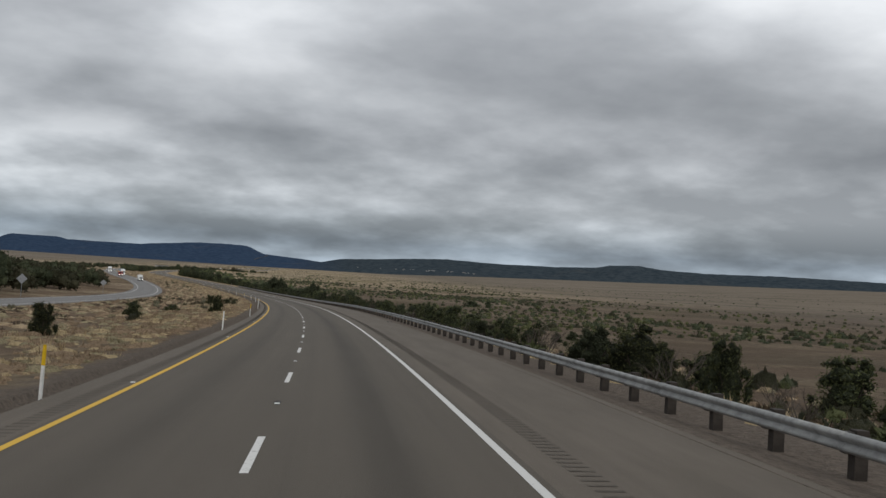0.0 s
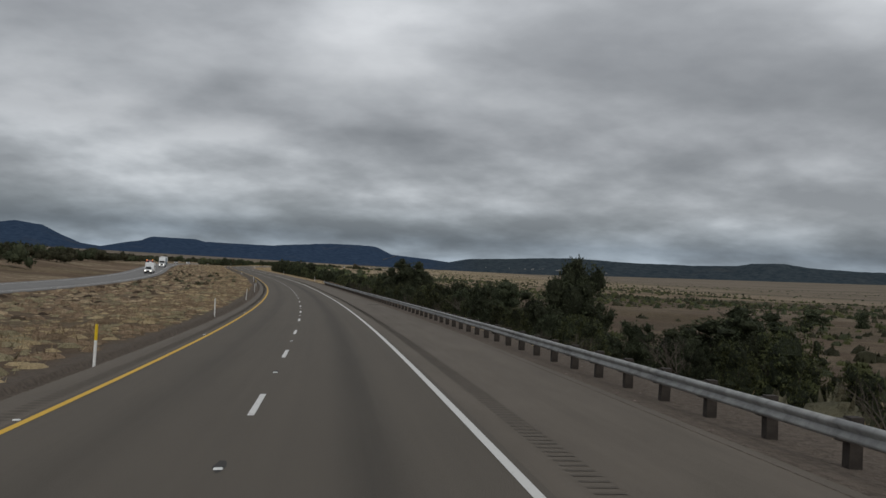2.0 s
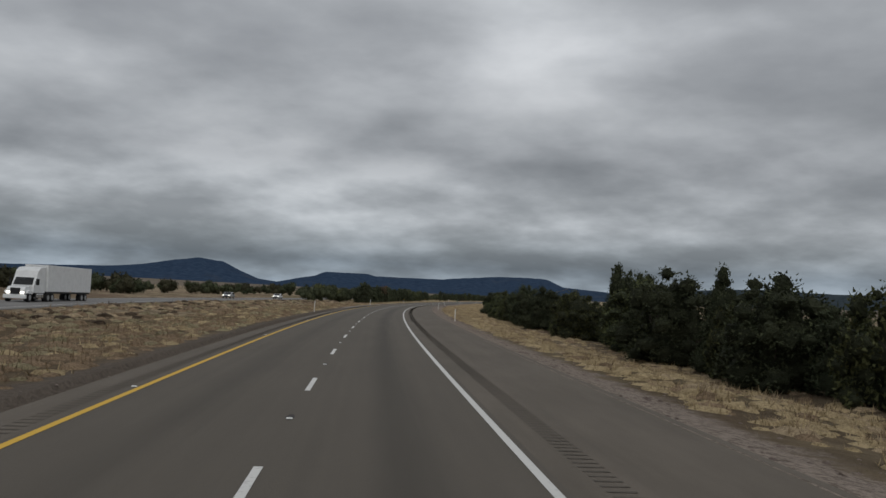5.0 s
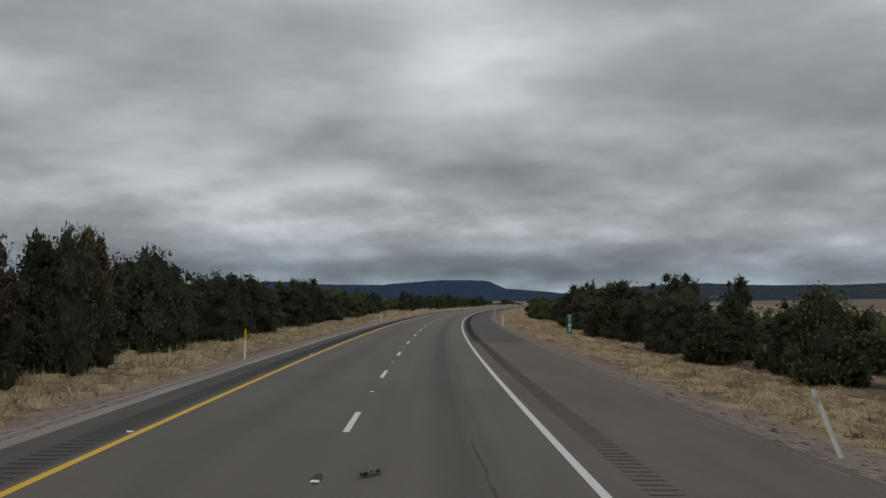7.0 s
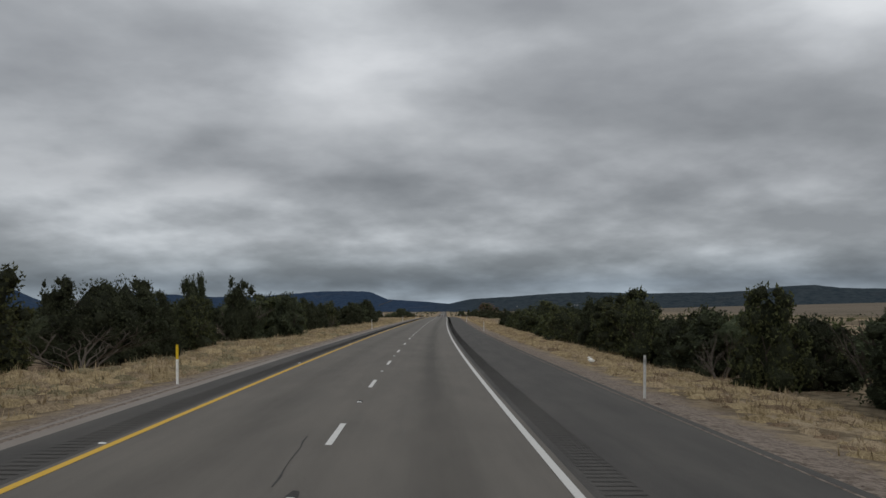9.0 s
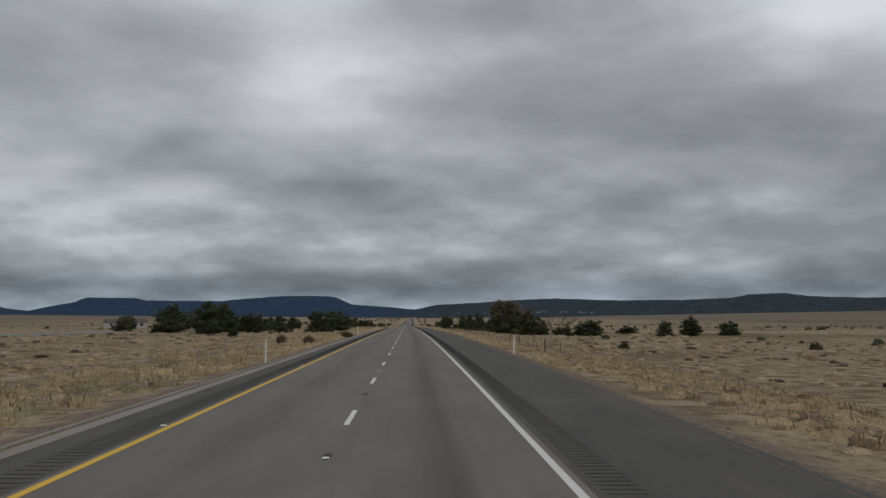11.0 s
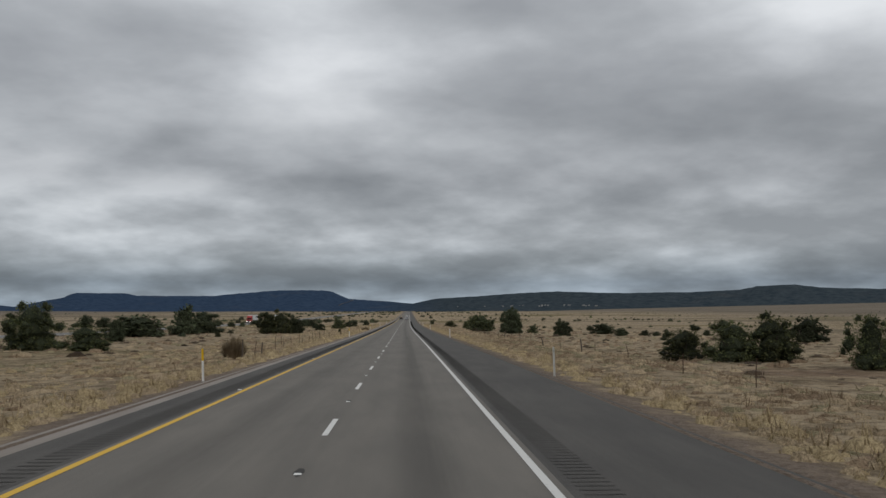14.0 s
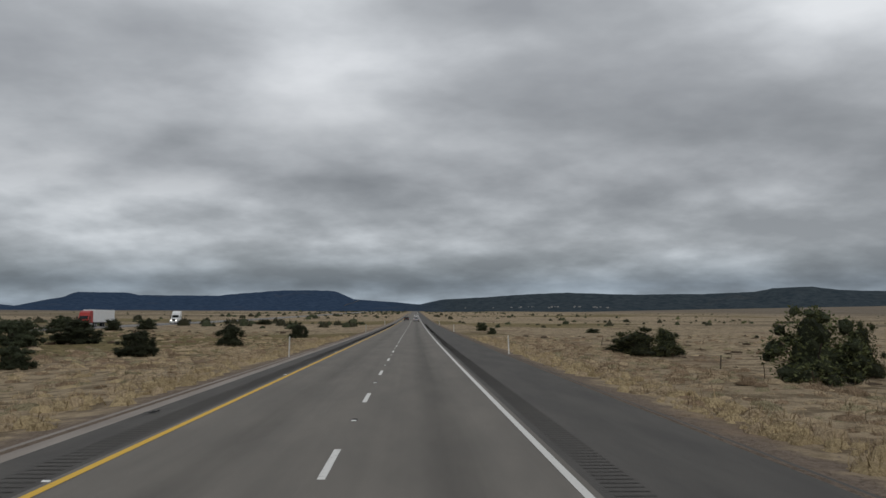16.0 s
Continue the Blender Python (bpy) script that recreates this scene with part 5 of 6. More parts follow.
def mounds(name, label, category, s, e, r, h, seed, mats, blades, long, wide, stiff=0.6):
    """Ragged low domes bristling with leaning blades; long and wide give the blades' size for a mound of radius one."""
    rng = np.random.default_rng(seed)
    s, e, r, h = (np.asarray(a, float) for a in (s, e, r, h))
    n = len(s)
    x, y = spot(s, e)
    z = height(s, e)
    kind = rng.choice(len(mats), n)
    lower, upper = 7, 5
    k = lower + upper + 1
    dome, a0, at = np.zeros((n, k, 3)), rng.uniform(0, math.tau, n), 0
    for f, up, m in ((1.0, -0.25, lower), (0.66, 0.66, upper)):
        for q in range(m):
            a = a0 + math.tau * (q + 0.5 * f) / m
            rr = r * f * rng.uniform(0.65, 1.3, n)
            dome[:, at] = np.stack([x + rr * np.cos(a), y + rr * np.sin(a), z + h * up * rng.uniform(0.6, 1.25, n)], -1)
            at += 1
    dome[:, at] = np.stack([x, y, z + h * rng.uniform(0.75, 1.05, n)], -1)
    tri = dome_faces(lower, upper)
    V, Fc = [dome.reshape(-1, 3)], [(tri[None] + k * np.arange(n)[:, None, None]).reshape(-1, 3)]
    m = blades
    a, f = rng.uniform(0, math.tau, (n, m)), np.sqrt(rng.uniform(0, 1.05, (n, m)))
    R, H = r[:, None], h[:, None]
    bx, by, bz = x[:, None] + R * f * np.cos(a), y[:, None] + R * f * np.sin(a), z[:, None] + H * np.maximum(0, 0.95 - f ** 2) - 0.05 * R
    ln = long * R * rng.uniform(0.5, 1.5, (n, m))
    lean = a + rng.normal(size=(n, m)) * 0.8
    lie = rng.uniform(0.3, 1.0, (n, m)) * (0.4 + 0.6 * f) * (1.3 - stiff)
    tx, ty, tz = bx + ln * lie * np.cos(lean), by + ln * lie * np.sin(lean), bz + ln * np.sqrt(np.maximum(0.1, 1 - lie ** 2)) * rng.uniform(0.6, 1.0, (n, m))
    w = wide * R * rng.uniform(0.6, 1.4, (n, m))
    cx, cy = -np.sin(lean) * w, np.cos(lean) * w
    V.append(np.stack([np.stack([bx - cx, by - cy, bz], -1), np.stack([bx + cx, by + cy, bz], -1), np.stack([tx, ty, tz], -1)], 2).reshape(-1, 3))
    Fc.append(np.arange(3 * n * m).reshape(-1, 3) + n * k)
    me = mesh(name, np.concatenate(V), np.concatenate(Fc), mats[0])
    for q in mats[1:]:
        me.materials.append(q)
    me.polygons.foreach_set("material_index", np.concatenate([np.repeat(kind, len(tri)), np.repeat(kind, m)]).astype(np.int32))
    me.polygons.foreach_set("use_smooth", np.arange(len(me.polygons)) < n * len(tri))
    ob = new(name, me)
    ob.scale = (K, K, K)
    return tagged(ob, label, category, kind="stuff")


def sprinkle(s0, s1, e0, e1, n, w0, w1, seed):
    r = random.Random(seed)
    out = []
    while len(out) < n:
        s, e = r.uniform(s0, s1), e0 + (e1 - e0) * r.random() ** 1.5
        if wobble(s, e, 60.0, 11) > r.uniform(-1.1, 0.5):
            continue
        if abs(e - float(other_road(s))) > 8:
            out.append((s, e, w0 + (w1 - w0) * r.random() ** 1.6))
    return out


def scrub(label, spots, seed, mats, blades=11):
    rng = np.random.default_rng(seed)
    s, e, w = (np.array(a) for a in zip(*spots))
    mounds("desert_scrub", label, "desert scrub", s, e, w * 0.5, w * rng.uniform(0.28, 0.6, len(s)), seed, mats, blades, 0.5, 0.15, 0.6)


scrub("scattered dark low scrub on open desert grassland", sprinkle(-40, 1400, 26, 420, 3000, 0.9, 3.0, 1) + sprinkle(0, 1000, 50, 330, 1700, 0.9, 3.2, 7) + sprinkle(120, 700, 170, 260, 500, 2.0, 4.2, 17) + sprinkle(-40, 1000, 30, 250, 1300, 1.0, 2.6, 27) + sprinkle(200, 2600, 150, 1600, 1300, 1.4, 3.8, 2), 401, [SCRUB, JUNIPER, OLIVE])
scrub("sparse low dark scrub on flat grassland", sprinkle(1420, 3200, 26, 900, 700, 0.5, 2.0, 3) + sprinkle(1420, 3600, -26, -900, 520, 0.6, 2.4, 4) + sprinkle(2150, 3800, 14, 120, 130, 1.4, 3.6, 8) + sprinkle(2100, 3800, -14, -160, 300, 1.6, 4.2, 9), 402, [SCRUB, JUNIPER])
scrub("low brown and olive shrubs in the grass median", sprinkle(-30, 640, -9.5, -29, 170, 0.6, 1.5, 5), 403, [SAGE, BROWN_LEAF, SAGE, SCRUB], 40)
scrub("low brown shrubs and pale brush below the guardrail", sprinkle(-40, 425, 11.2, 30, 800, 0.6, 1.7, 6), 404, [OLIVE, SCRUB, SAGE, SCRUB, BROWN_LEAF], 24)


# ---------- dry grass ----------
def turf(name, label, bands, seed, mats, blades, long=0.45, wide=0.085):
    """Bunchgrass in bands: s0, s1, e0, e1, mounds per square metre, radius, height over radius."""
    rng = np.random.default_rng(seed)
    cols = [[], [], [], []]
    for s0, s1, e0, e1, dens, rad, tall in bands:
        lo, hi = min(e0, e1), max(e0, e1)
        n = int((s1 - s0) * (hi - lo) * dens)
        s, e = rng.uniform(s0, s1, n), rng.uniform(lo, hi, n)
        keep = (wobble(s, e * 1.6, 7.0, 31) > rng.uniform(-1.4, 0.6, n)) & (np.abs(e - other_road(s)) > 6.6) & ~((s > 1067) & (s < 1103) & (e < 0) & (e > -23.5))
        s, e = s[keep], e[keep]
        r = rad * (0.4 + 1.1 * rng.random(len(s)) ** 2)
        for c, v in zip(cols, (s, e, r, r * tall * rng.uniform(0.6, 1.2, len(s)))):
            c.append(v)
    mounds(name, label, "grass", *(np.concatenate(c) for c in cols), seed, mats, blades, long, wide, 0.3)


turf("bunchgrass", "low straw-coloured bunchgrass mounds on the verge", [(445, 1080, 9.7, 21.5, 2.9, 0.40, 0.36), (1080, 1420, 9.7, 17.5, 3.1, 0.40, 0.36), (0, 440, 10.6, 14, 0.7, 0.40, 0.4)], 511, [STRAW, STRAW, PALE_GRASS, STRAW, STRAW, BROWN_GRASS], 15, 0.62, 0.035)
turf("bunchgrass", "low tan bunchgrass mounds on open grassland", [(1400, 2060, 9.4, 20, 2.4, 0.36, 0.36)], 512, [PALE_GRASS, PALE_GRASS, BROWN_GRASS, PALE_GRASS, DULL_GRASS, BROWN_GRASS], 12, 0.62, 0.035)
turf("bunchgrass", "taller pale straw bunchgrass fringing the pavement", [(1400, 2060, 8.3, 10.4, 2.6, 0.30, 0.75), (1400, 2060, -6.5, -8.6, 2.6, 0.30, 0.75)], 516, [STRAW, PALE_GRASS, STRAW], 18, 0.8, 0.04)
turf("bunchgrass", "brown and straw bunchgrass mounds in the median", [(-5, 870, -6.6, -16, 2.6, 0.42, 0.36)], 513, [BROWN_GRASS, DULL_GRASS, BROWN_GRASS, BROWN_GRASS, STRAW], 10, 0.6, 0.04)
turf("bunchgrass", "pale straw and grey-green bunchgrass mounds along the median edge", [(870, 1420, -7.0, -14.5, 2.9, 0.46, 0.42), (1015, 1066, -8.0, -12.5, 1.0, 0.8, 0.68), (1103.5, 1111, -9.0, -24, 1.1, 0.8, 0.68)], 514, [PALE_GRASS, DULL_GRASS, STRAW, STRAW], 16, 0.62, 0.035)
turf("bunchgrass", "tan and brown bunchgrass in the median", [(1400, 2060, -8.2, -20, 2.4, 0.36, 0.36)], 515, [PALE_GRASS, PALE_GRASS, STRAW, DULL_GRASS, BROWN_GRASS, PALE_GRASS], 12, 0.62, 0.035)
turf("bunchgrass", "scattered dry bunchgrass on the open land", [(1400, 2110, 20, 60, 0.24, 0.5, 0.42), (1400, 2110, -20, -60, 0.24, 0.5, 0.42), (-20, 870, -16, -29, 1.1, 0.5, 0.42), (0, 455, 14, 34, 0.35, 0.5, 0.5)], 521, [PALE_GRASS, BROWN_GRASS, BROWN_GRASS, DULL_GRASS, BROWN_LEAF], 5, 0.6, 0.05)


# ---------- vehicles on the oncoming carriageway ----------
WHITE_PAINT = painted("white_truck_paint", (0.72, 0.73, 0.73), 0.35, 0, 0.12, 1.5)
RED_PAINT = painted("red_truck_paint", (0.36, 0.035, 0.03), 0.35, 0, 0.2, 1.5)
GREY_PAINT = painted("silver_paint", (0.42, 0.43, 0.44), 0.35, 0.3, 0.15, 2)
BLUE_PRINT = painted("blue_trailer_print", (0.20, 0.33, 0.44), 0.45, 0, 0.45, 0.8)
RUBBER = painted("tyre_rubber", (0.022, 0.022, 0.023), 0.85, 0, 0.3, 8)
RIM = painted("wheel_rim", (0.45, 0.45, 0.45), 0.4, 0.7, 0.2, 8)
DARK = painted("dark_trim", (0.02, 0.02, 0.021), 0.6, 0, 0.2, 5)
CHROME = painted("chrome_trim", (0.6, 0.6, 0.6), 0.2, 0.9, 0.15, 6)
AMBER = painted("amber_lens", (0.7, 0.25, 0.02), 0.3, 0, 0.1, 10)
TAIL = painted("red_lens", (0.4, 0.02, 0.02), 0.3, 0, 0.1, 10)


def glass_material():
    m, n, b = material("dark_glass", 0.08)
    b.inputs["Base Color"].default_value = (0.012, 0.014, 0.016, 1)
    b.inputs["Specular IOR Level"].default_value = 0.6
    return m


def lamp_material():
    m, n, b = material("lit_headlamp", 0.2)
    b.inputs["Base Color"].default_value = (0.8, 0.8, 0.78, 1)
    b.inputs["Emission Color"].default_value = (1.0, 0.95, 0.85, 1)
    b.inputs["Emission Strength"].default_value = 2.5
    return m


def beacon_material():
    m, n, b = material("lit_beacon", 0.2)
    b.inputs["Base Color"].default_value = (0.8, 0.3, 0.03, 1)
    b.inputs["Emission Color"].default_value = (1.0, 0.42, 0.08, 1)
    b.inputs["Emission Strength"].default_value = 2.5
    return m


GLASS, LAMP, BEACON = glass_material(), lamp_material(), beacon_material()


def prism(profile, x0, x1, bevel=0.03):
    """A body with its side outline (y, z) drawn from x0 to x1."""
    bm = bmesh.new()
    a = [bm.verts.new((x0, y, z)) for y, z in profile]
    b = [bm.verts.new((x1, y, z)) for y, z in profile]
    bm.faces.new(a)
    bm.faces.new(b[::-1])
    for i in range(len(a)):
        j = (i + 1) % len(a)
        bm.faces.new((a[j], a[i], b[i], b[j]))
    bmesh.ops.recalc_face_normals(bm, faces=bm.faces[:])
    if bevel:
        bmesh.ops.bevel(bm, geom=bm.edges[:], offset=bevel, segments=2, affect="EDGES", profile=0.6)
    return bm


def wheel(parent, x, y, r=0.5, w=0.3):
    t = part("wheel", disc(bmesh.new(), 0, 0, 0, r, w, 20), RUBBER, parent)
    t.location = (x, y, r)
    part("rim", disc(bmesh.new(), 0, 0, 0, r * 0.58, w + 0.03, 14), RIM, t)
    return t


def tractor(ob, paint, sleeper=True):
    """A long-nosed road tractor that faces -y, its front bumper at y = 0."""
    roof = 3.75 if sleeper else 2.9
    part("cab", prism([(1.9, 1.0), (1.9, 1.75), (2.55, 2.65), (2.9, roof - 0.35), (3.6, roof), (5.0, roof + 0.1), (5.0, 1.0)] if sleeper else [(1.9, 1.0), (1.9, 1.75), (2.55, 2.7), (3.9, 2.9), (3.9, 1.0)], -1.2, 1.2, 0.06), paint, ob)
    part("bonnet", prism([(0.25, 0.75), (0.15, 1.3), (0.5, 1.62), (1.88, 1.78), (1.88, 0.75)], -0.95, 0.95, 0.08), paint, ob)
    for x in (-1, 1):
        part("mudguard", prism([(0.35, 0.95), (0.45, 1.2), (0.95, 1.32), (1.6, 1.2), (1.75, 0.85)], x * 0.97, x * 1.22, 0.03), paint, ob)
        lamp = part("headlight", boxed(x * 0.72 - 0.2, x * 0.72 + 0.2, 0.1, 0.24, 0.92, 1.12, bevel=0.03), LAMP, ob)
        m = part("mirror", boxed(x * 1.42 - 0.09, x * 1.42 + 0.09, 2.05, 2.15, 1.85, 2.55, bevel=0.03), DARK, ob)
        part("mirror_arm", boxed(x * 1.3 - 0.12, x * 1.3 + 0.12, 2.12, 2.16, 2.2, 2.24), DARK, ob)
        part("side_window", boxed(x * 1.206 - 0.006, x * 1.206 + 0.006, 2.6, 3.3, 1.85, 2.5, bevel=0.004), GLASS, ob)
        part("fuel_tank", boxed(x * 1.02 - 0.17, x * 1.02 + 0.17, 3.0, 4.8, 0.45, 0.95, bevel=0.12), CHROME, ob)
    part("grille", boxed(-0.5, 0.5, 0.1, 0.2, 0.85, 1.5, bevel=0.02), DARK, ob)
    part("bumper", boxed(-1.18, 1.18, 0.0, 0.3, 0.38, 0.78, bevel=0.06), CHROME if paint is not WHITE_PAINT else paint, ob)
    bm = bmesh.new()
    for v in ((-1.02, 1.93, 1.84), (1.02, 1.93, 1.84), (0.95, 2.50, 2.62), (-0.95, 2.50, 2.62)):
        bm.verts.new((v[0], v[1] - 0.02, v[2] + 0.02))
    bm.faces.new(bm.verts[:])
    bmesh.ops.solidify(bm, geom=bm.faces[:], thickness=0.03)
    part("windscreen", bm, GLASS, ob)
    part("chassis", boxed(-0.45, 0.45, 0.4, 7.4, 0.55, 0.85, bevel=0.02), DARK, ob)
    for y in (1.05, 5.9, 7.1):
        for x in (-1, 1):
            wheel(ob, x * (1.05 if y < 2 else 0.98), y, 0.5, 0.32 if y < 2 else 0.55)


def semi_trailer(ob, y0, length, paint, print_mat=None):
    part("trailer_body", boxed(-1.29, 1.29, y0, y0 + length, 1.15, 4.1, bevel=0.05), paint, ob)
    part("trailer_floor", boxed(-1.2, 1.2, y0 + 0.2, y0 + length - 0.1, 0.95, 1.14, bevel=0.02), DARK, ob)
    for x in (-1, 1):
        if print_mat:
            part("side_print", boxed(x * 1.296 - 0.004, x * 1.296 + 0.004, y0 + 0.6, y0 + length - 0.8, 1.45, 3.85), print_mat, ob, "blue printed panel")
        part("landing_leg", boxed(x * 0.8 - 0.07, x * 0.8 + 0.07, y0 + 2.6, y0 + 2.75, 0.15, 0.95), DARK, ob)
        for y in (y0 + length - 1.6, y0 + length - 2.9):
            wheel(ob, x * 0.98, y, 0.5, 0.55)
        part("side_lamp", boxed(x * 1.3 - 0.01, x * 1.3 + 0.01, y0 + length / 2, y0 + length / 2 + 0.12, 1.2, 1.28), AMBER, ob)


def vehicle(name, s, lane, label, category, facing=1):
    """Stands on the oncoming carriageway; its front looks back along the road."""
    e = float(other_road(s)) + lane
    x, y = spot(s, e)
    z = 0.5 * float(height(s, float(other_road(s)) + 6.5)) + 0.5 * float(height(s, float(other_road(s)) - 6.5)) + 0.02
    return thing(name, float(x), float(y), z, float(along(s)[3]), label, category, "vehicles on the oncoming carriageway")


t = vehicle("semi_truck", 626, 1.8, "white semi truck with a blue printed trailer", "truck")
tractor(t, WHITE_PAINT)
semi_trailer(t, 5.4, 14.0, WHITE_PAINT, BLUE_PRINT)
t = vehicle("semi_truck", 722, -1.8, "white semi truck with a plain white trailer", "truck")
tractor(t, WHITE_PAINT)
semi_trailer(t, 5.4, 14.0, WHITE_PAINT)
t = vehicle("semi_truck", 2160, -2.0, "red semi truck pulling a long white trailer", "truck")
tractor(t, RED_PAINT)
semi_trailer(t, 5.4, 14.6, WHITE_PAINT)
t = vehicle("flatbed_truck", 2226, 1.8, "white road tractor with an empty dark flatbed", "truck")
tractor(t, WHITE_PAINT, True)
part("flatbed", boxed(-1.25, 1.25, 5.4, 17.0, 1.05, 1.3, bevel=0.03), DARK, t)
for y in (15.0, 16.2):
    for x in (-1, 1):
        wheel(t, x * 0.98, y, 0.5, 0.55)


def car_body(ob, paint, length=4.7, roof=1.5, pickup=False, lamps=True):
    """A car or pickup that faces -y, its front at y = 0."""
    L = length
    if pickup:
        side = [(0.0, 0.45), (0.02, 1.0), (0.3, 1.12), (1.45, 1.2), (2.2, roof - 0.05), (3.6, roof), (3.9, 1.25), (L, 1.25), (L, 0.5)]
        glass = [(1.6, 1.24), (2.26, roof - 0.11), (3.55, roof - 0.08), (3.78, 1.26)]
    else:
        side = [(0.0, 0.4), (0.02, 0.72), (0.35, 0.86), (1.35, 0.98), (2.05, roof - 0.06), (2.9, roof), (3.7, roof - 0.1), (4.25, 1.05), (L - 0.03, 0.98), (L, 0.45)]
        glass = [(1.5, 1.0), (2.1, roof - 0.11), (3.6, roof - 0.13), (4.1, 1.05)]
    part("body", prism(side, -0.9, 0.9, 0.07), paint, ob)
    part("window_band", prism(glass, -0.915, 0.915, 0.0), GLASS, ob, "dark glass")
    fy, fz = (1.48, 1.2) if pickup else (1.38, 0.98)
    ty = 2.2 if pickup else 2.03
    bm = bmesh.new()
    for v in ((-0.78, fy, fz + 0.06), (0.78, fy, fz + 0.06), (0.68, ty, roof - 0.07), (-0.68, ty, roof - 0.07)):
        bm.verts.new((v[0], v[1] - 0.03, v[2] + 0.03))
    bm.faces.new(bm.verts[:])
    bmesh.ops.solidify(bm, geom=bm.faces[:], thickness=0.02)
    part("windscreen", bm, GLASS, ob)
    if not pickup:
        bm = bmesh.new()
        for v in ((-0.72, 4.28, 1.06), (0.72, 4.28, 1.06), (0.62, 3.74, roof - 0.13), (-0.62, 3.74, roof - 0.13)):
            bm.verts.new((v[0], v[1] + 0.02, v[2] + 0.04))
        bm.faces.new(bm.verts[:])
        bmesh.ops.solidify(bm, geom=bm.faces[:], thickness=0.02)
        part("rear_window", bm, GLASS, ob)
    part("grille", boxed(-0.5, 0.5, -0.02, 0.05, 0.55, 0.85 if pickup else 0.68, bevel=0.01), DARK, ob)
    part("bumper", boxed(-0.88, 0.88, -0.06, 0.1, 0.38, 0.55, bevel=0.03), DARK, ob)
    part("rear_bumper", boxed(-0.88, 0.88, L - 0.08, L + 0.05, 0.4, 0.6, bevel=0.03), DARK, ob)
    for x in (-1, 1):
        part("headlight", boxed(x * 0.68 - 0.17, x * 0.68 + 0.17, -0.03, 0.1, 0.68, 0.84 if not pickup else 0.92, bevel=0.02), LAMP, ob)
        part("tail_light", boxed(x * 0.7 - 0.16, x * 0.7 + 0.16, L - 0.06, L + 0.02, 0.78, 0.94, bevel=0.02), TAIL, ob)
        part("mirror", boxed(x * 1.0 - 0.09, x * 1.0 + 0.09, fy + 0.35, fy + 0.48, fz + 0.05, fz + 0.22, bevel=0.03), paint, ob)
        for y in (0.9, L - 0.95):
            wheel(ob, x * 0.8, y, 0.34 if not pickup else 0.4, 0.22)


def travel_trailer(ob, y0):
    part("trailer_body", prism([(y0, 0.7), (y0 - 0.25, 1.2), (y0 + 0.15, 2.9), (y0 + 0.5, 3.05), (y0 + 6.4, 3.05), (y0 + 6.7, 2.7), (y0 + 6.7, 0.6)], -1.2, 1.2, 0.08), WHITE_PAINT, ob)
    part("roof_unit", boxed(-0.35, 0.35, y0 + 2.2, y0 + 3.1, 3.06, 3.32, bevel=0.05), WHITE_PAINT, ob)
    part("drawbar", boxed(-0.06, 0.06, y0 - 1.0, y0 + 0.1, 0.5, 0.6), DARK, ob)
    for x in (-1, 1):
        part("window", boxed(x * 1.204 - 0.006, x * 1.204 + 0.006, y0 + 1.2, y0 + 2.3, 1.7, 2.3), GLASS, ob)
        part("window", boxed(x * 1.204 - 0.006, x * 1.204 + 0.006, y0 + 4.2, y0 + 5.2, 1.7, 2.3), GLASS, ob)
        for y in (y0 + 3.2, y0 + 4.1):
            wheel(ob, x * 1.02, y, 0.36, 0.22)


t = vehicle("pickup_truck", 500, 1.9, "white pickup truck towing a white travel trailer", "pickup truck")
car_body(t, WHITE_PAINT, 5.8, 1.95, True)
travel_trailer(t, 7.0)
t = vehicle("service_truck", 596, -1.9, "red and dark service truck with lit amber beacons", "truck")
tractor(t, RED_PAINT, False)
part("tipper_body", prism([(4.0, 1.1), (4.0, 2.75), (4.5, 2.8), (8.0, 2.6), (8.2, 1.1)], -1.2, 1.2, 0.05), DARK, t)
for x in (-1, 1):
    part("beacon", boxed(x * 0.95 - 0.14, x * 0.95 + 0.14, 2.7, 2.95, 2.92, 3.12, bevel=0.04), BEACON, t)
t = vehicle("car", 835, -1.8, "dark grey saloon car with headlights on", "car")
car_body(t, GREY_PAINT)
t = vehicle("car", 878, 1.8, "white saloon car with headlights on", "car")
car_body(t, WHITE_PAINT)

# cars far ahead, going the same way
for s, e, paint, label in ((2262, 1.9, GREY_PAINT, "silver saloon car seen from behind on the lane"), (2300, -1.8, DARK, "black saloon car seen from behind on the lane"), (2420, 1.9, WHITE_PAINT, "white saloon car seen from behind on the lane")):
    x, y, z, th, b = on_road(s, e)
    t = thing("car", x, y, z, th + math.pi, label, "car", "cars ahead on the road")
    car_body(t, paint)


# ---------- bare turn-out, stones, litter ----------
BROKEN = asphalt("broken_asphalt", (0.040, 0.037, 0.034), (0.062, 0.055, 0.048), 0.0, 27.0)
DIRT = asphalt("packed_dirt", (0.122, 0.098, 0.080), (0.165, 0.135, 0.112), 0.0, 21.0)


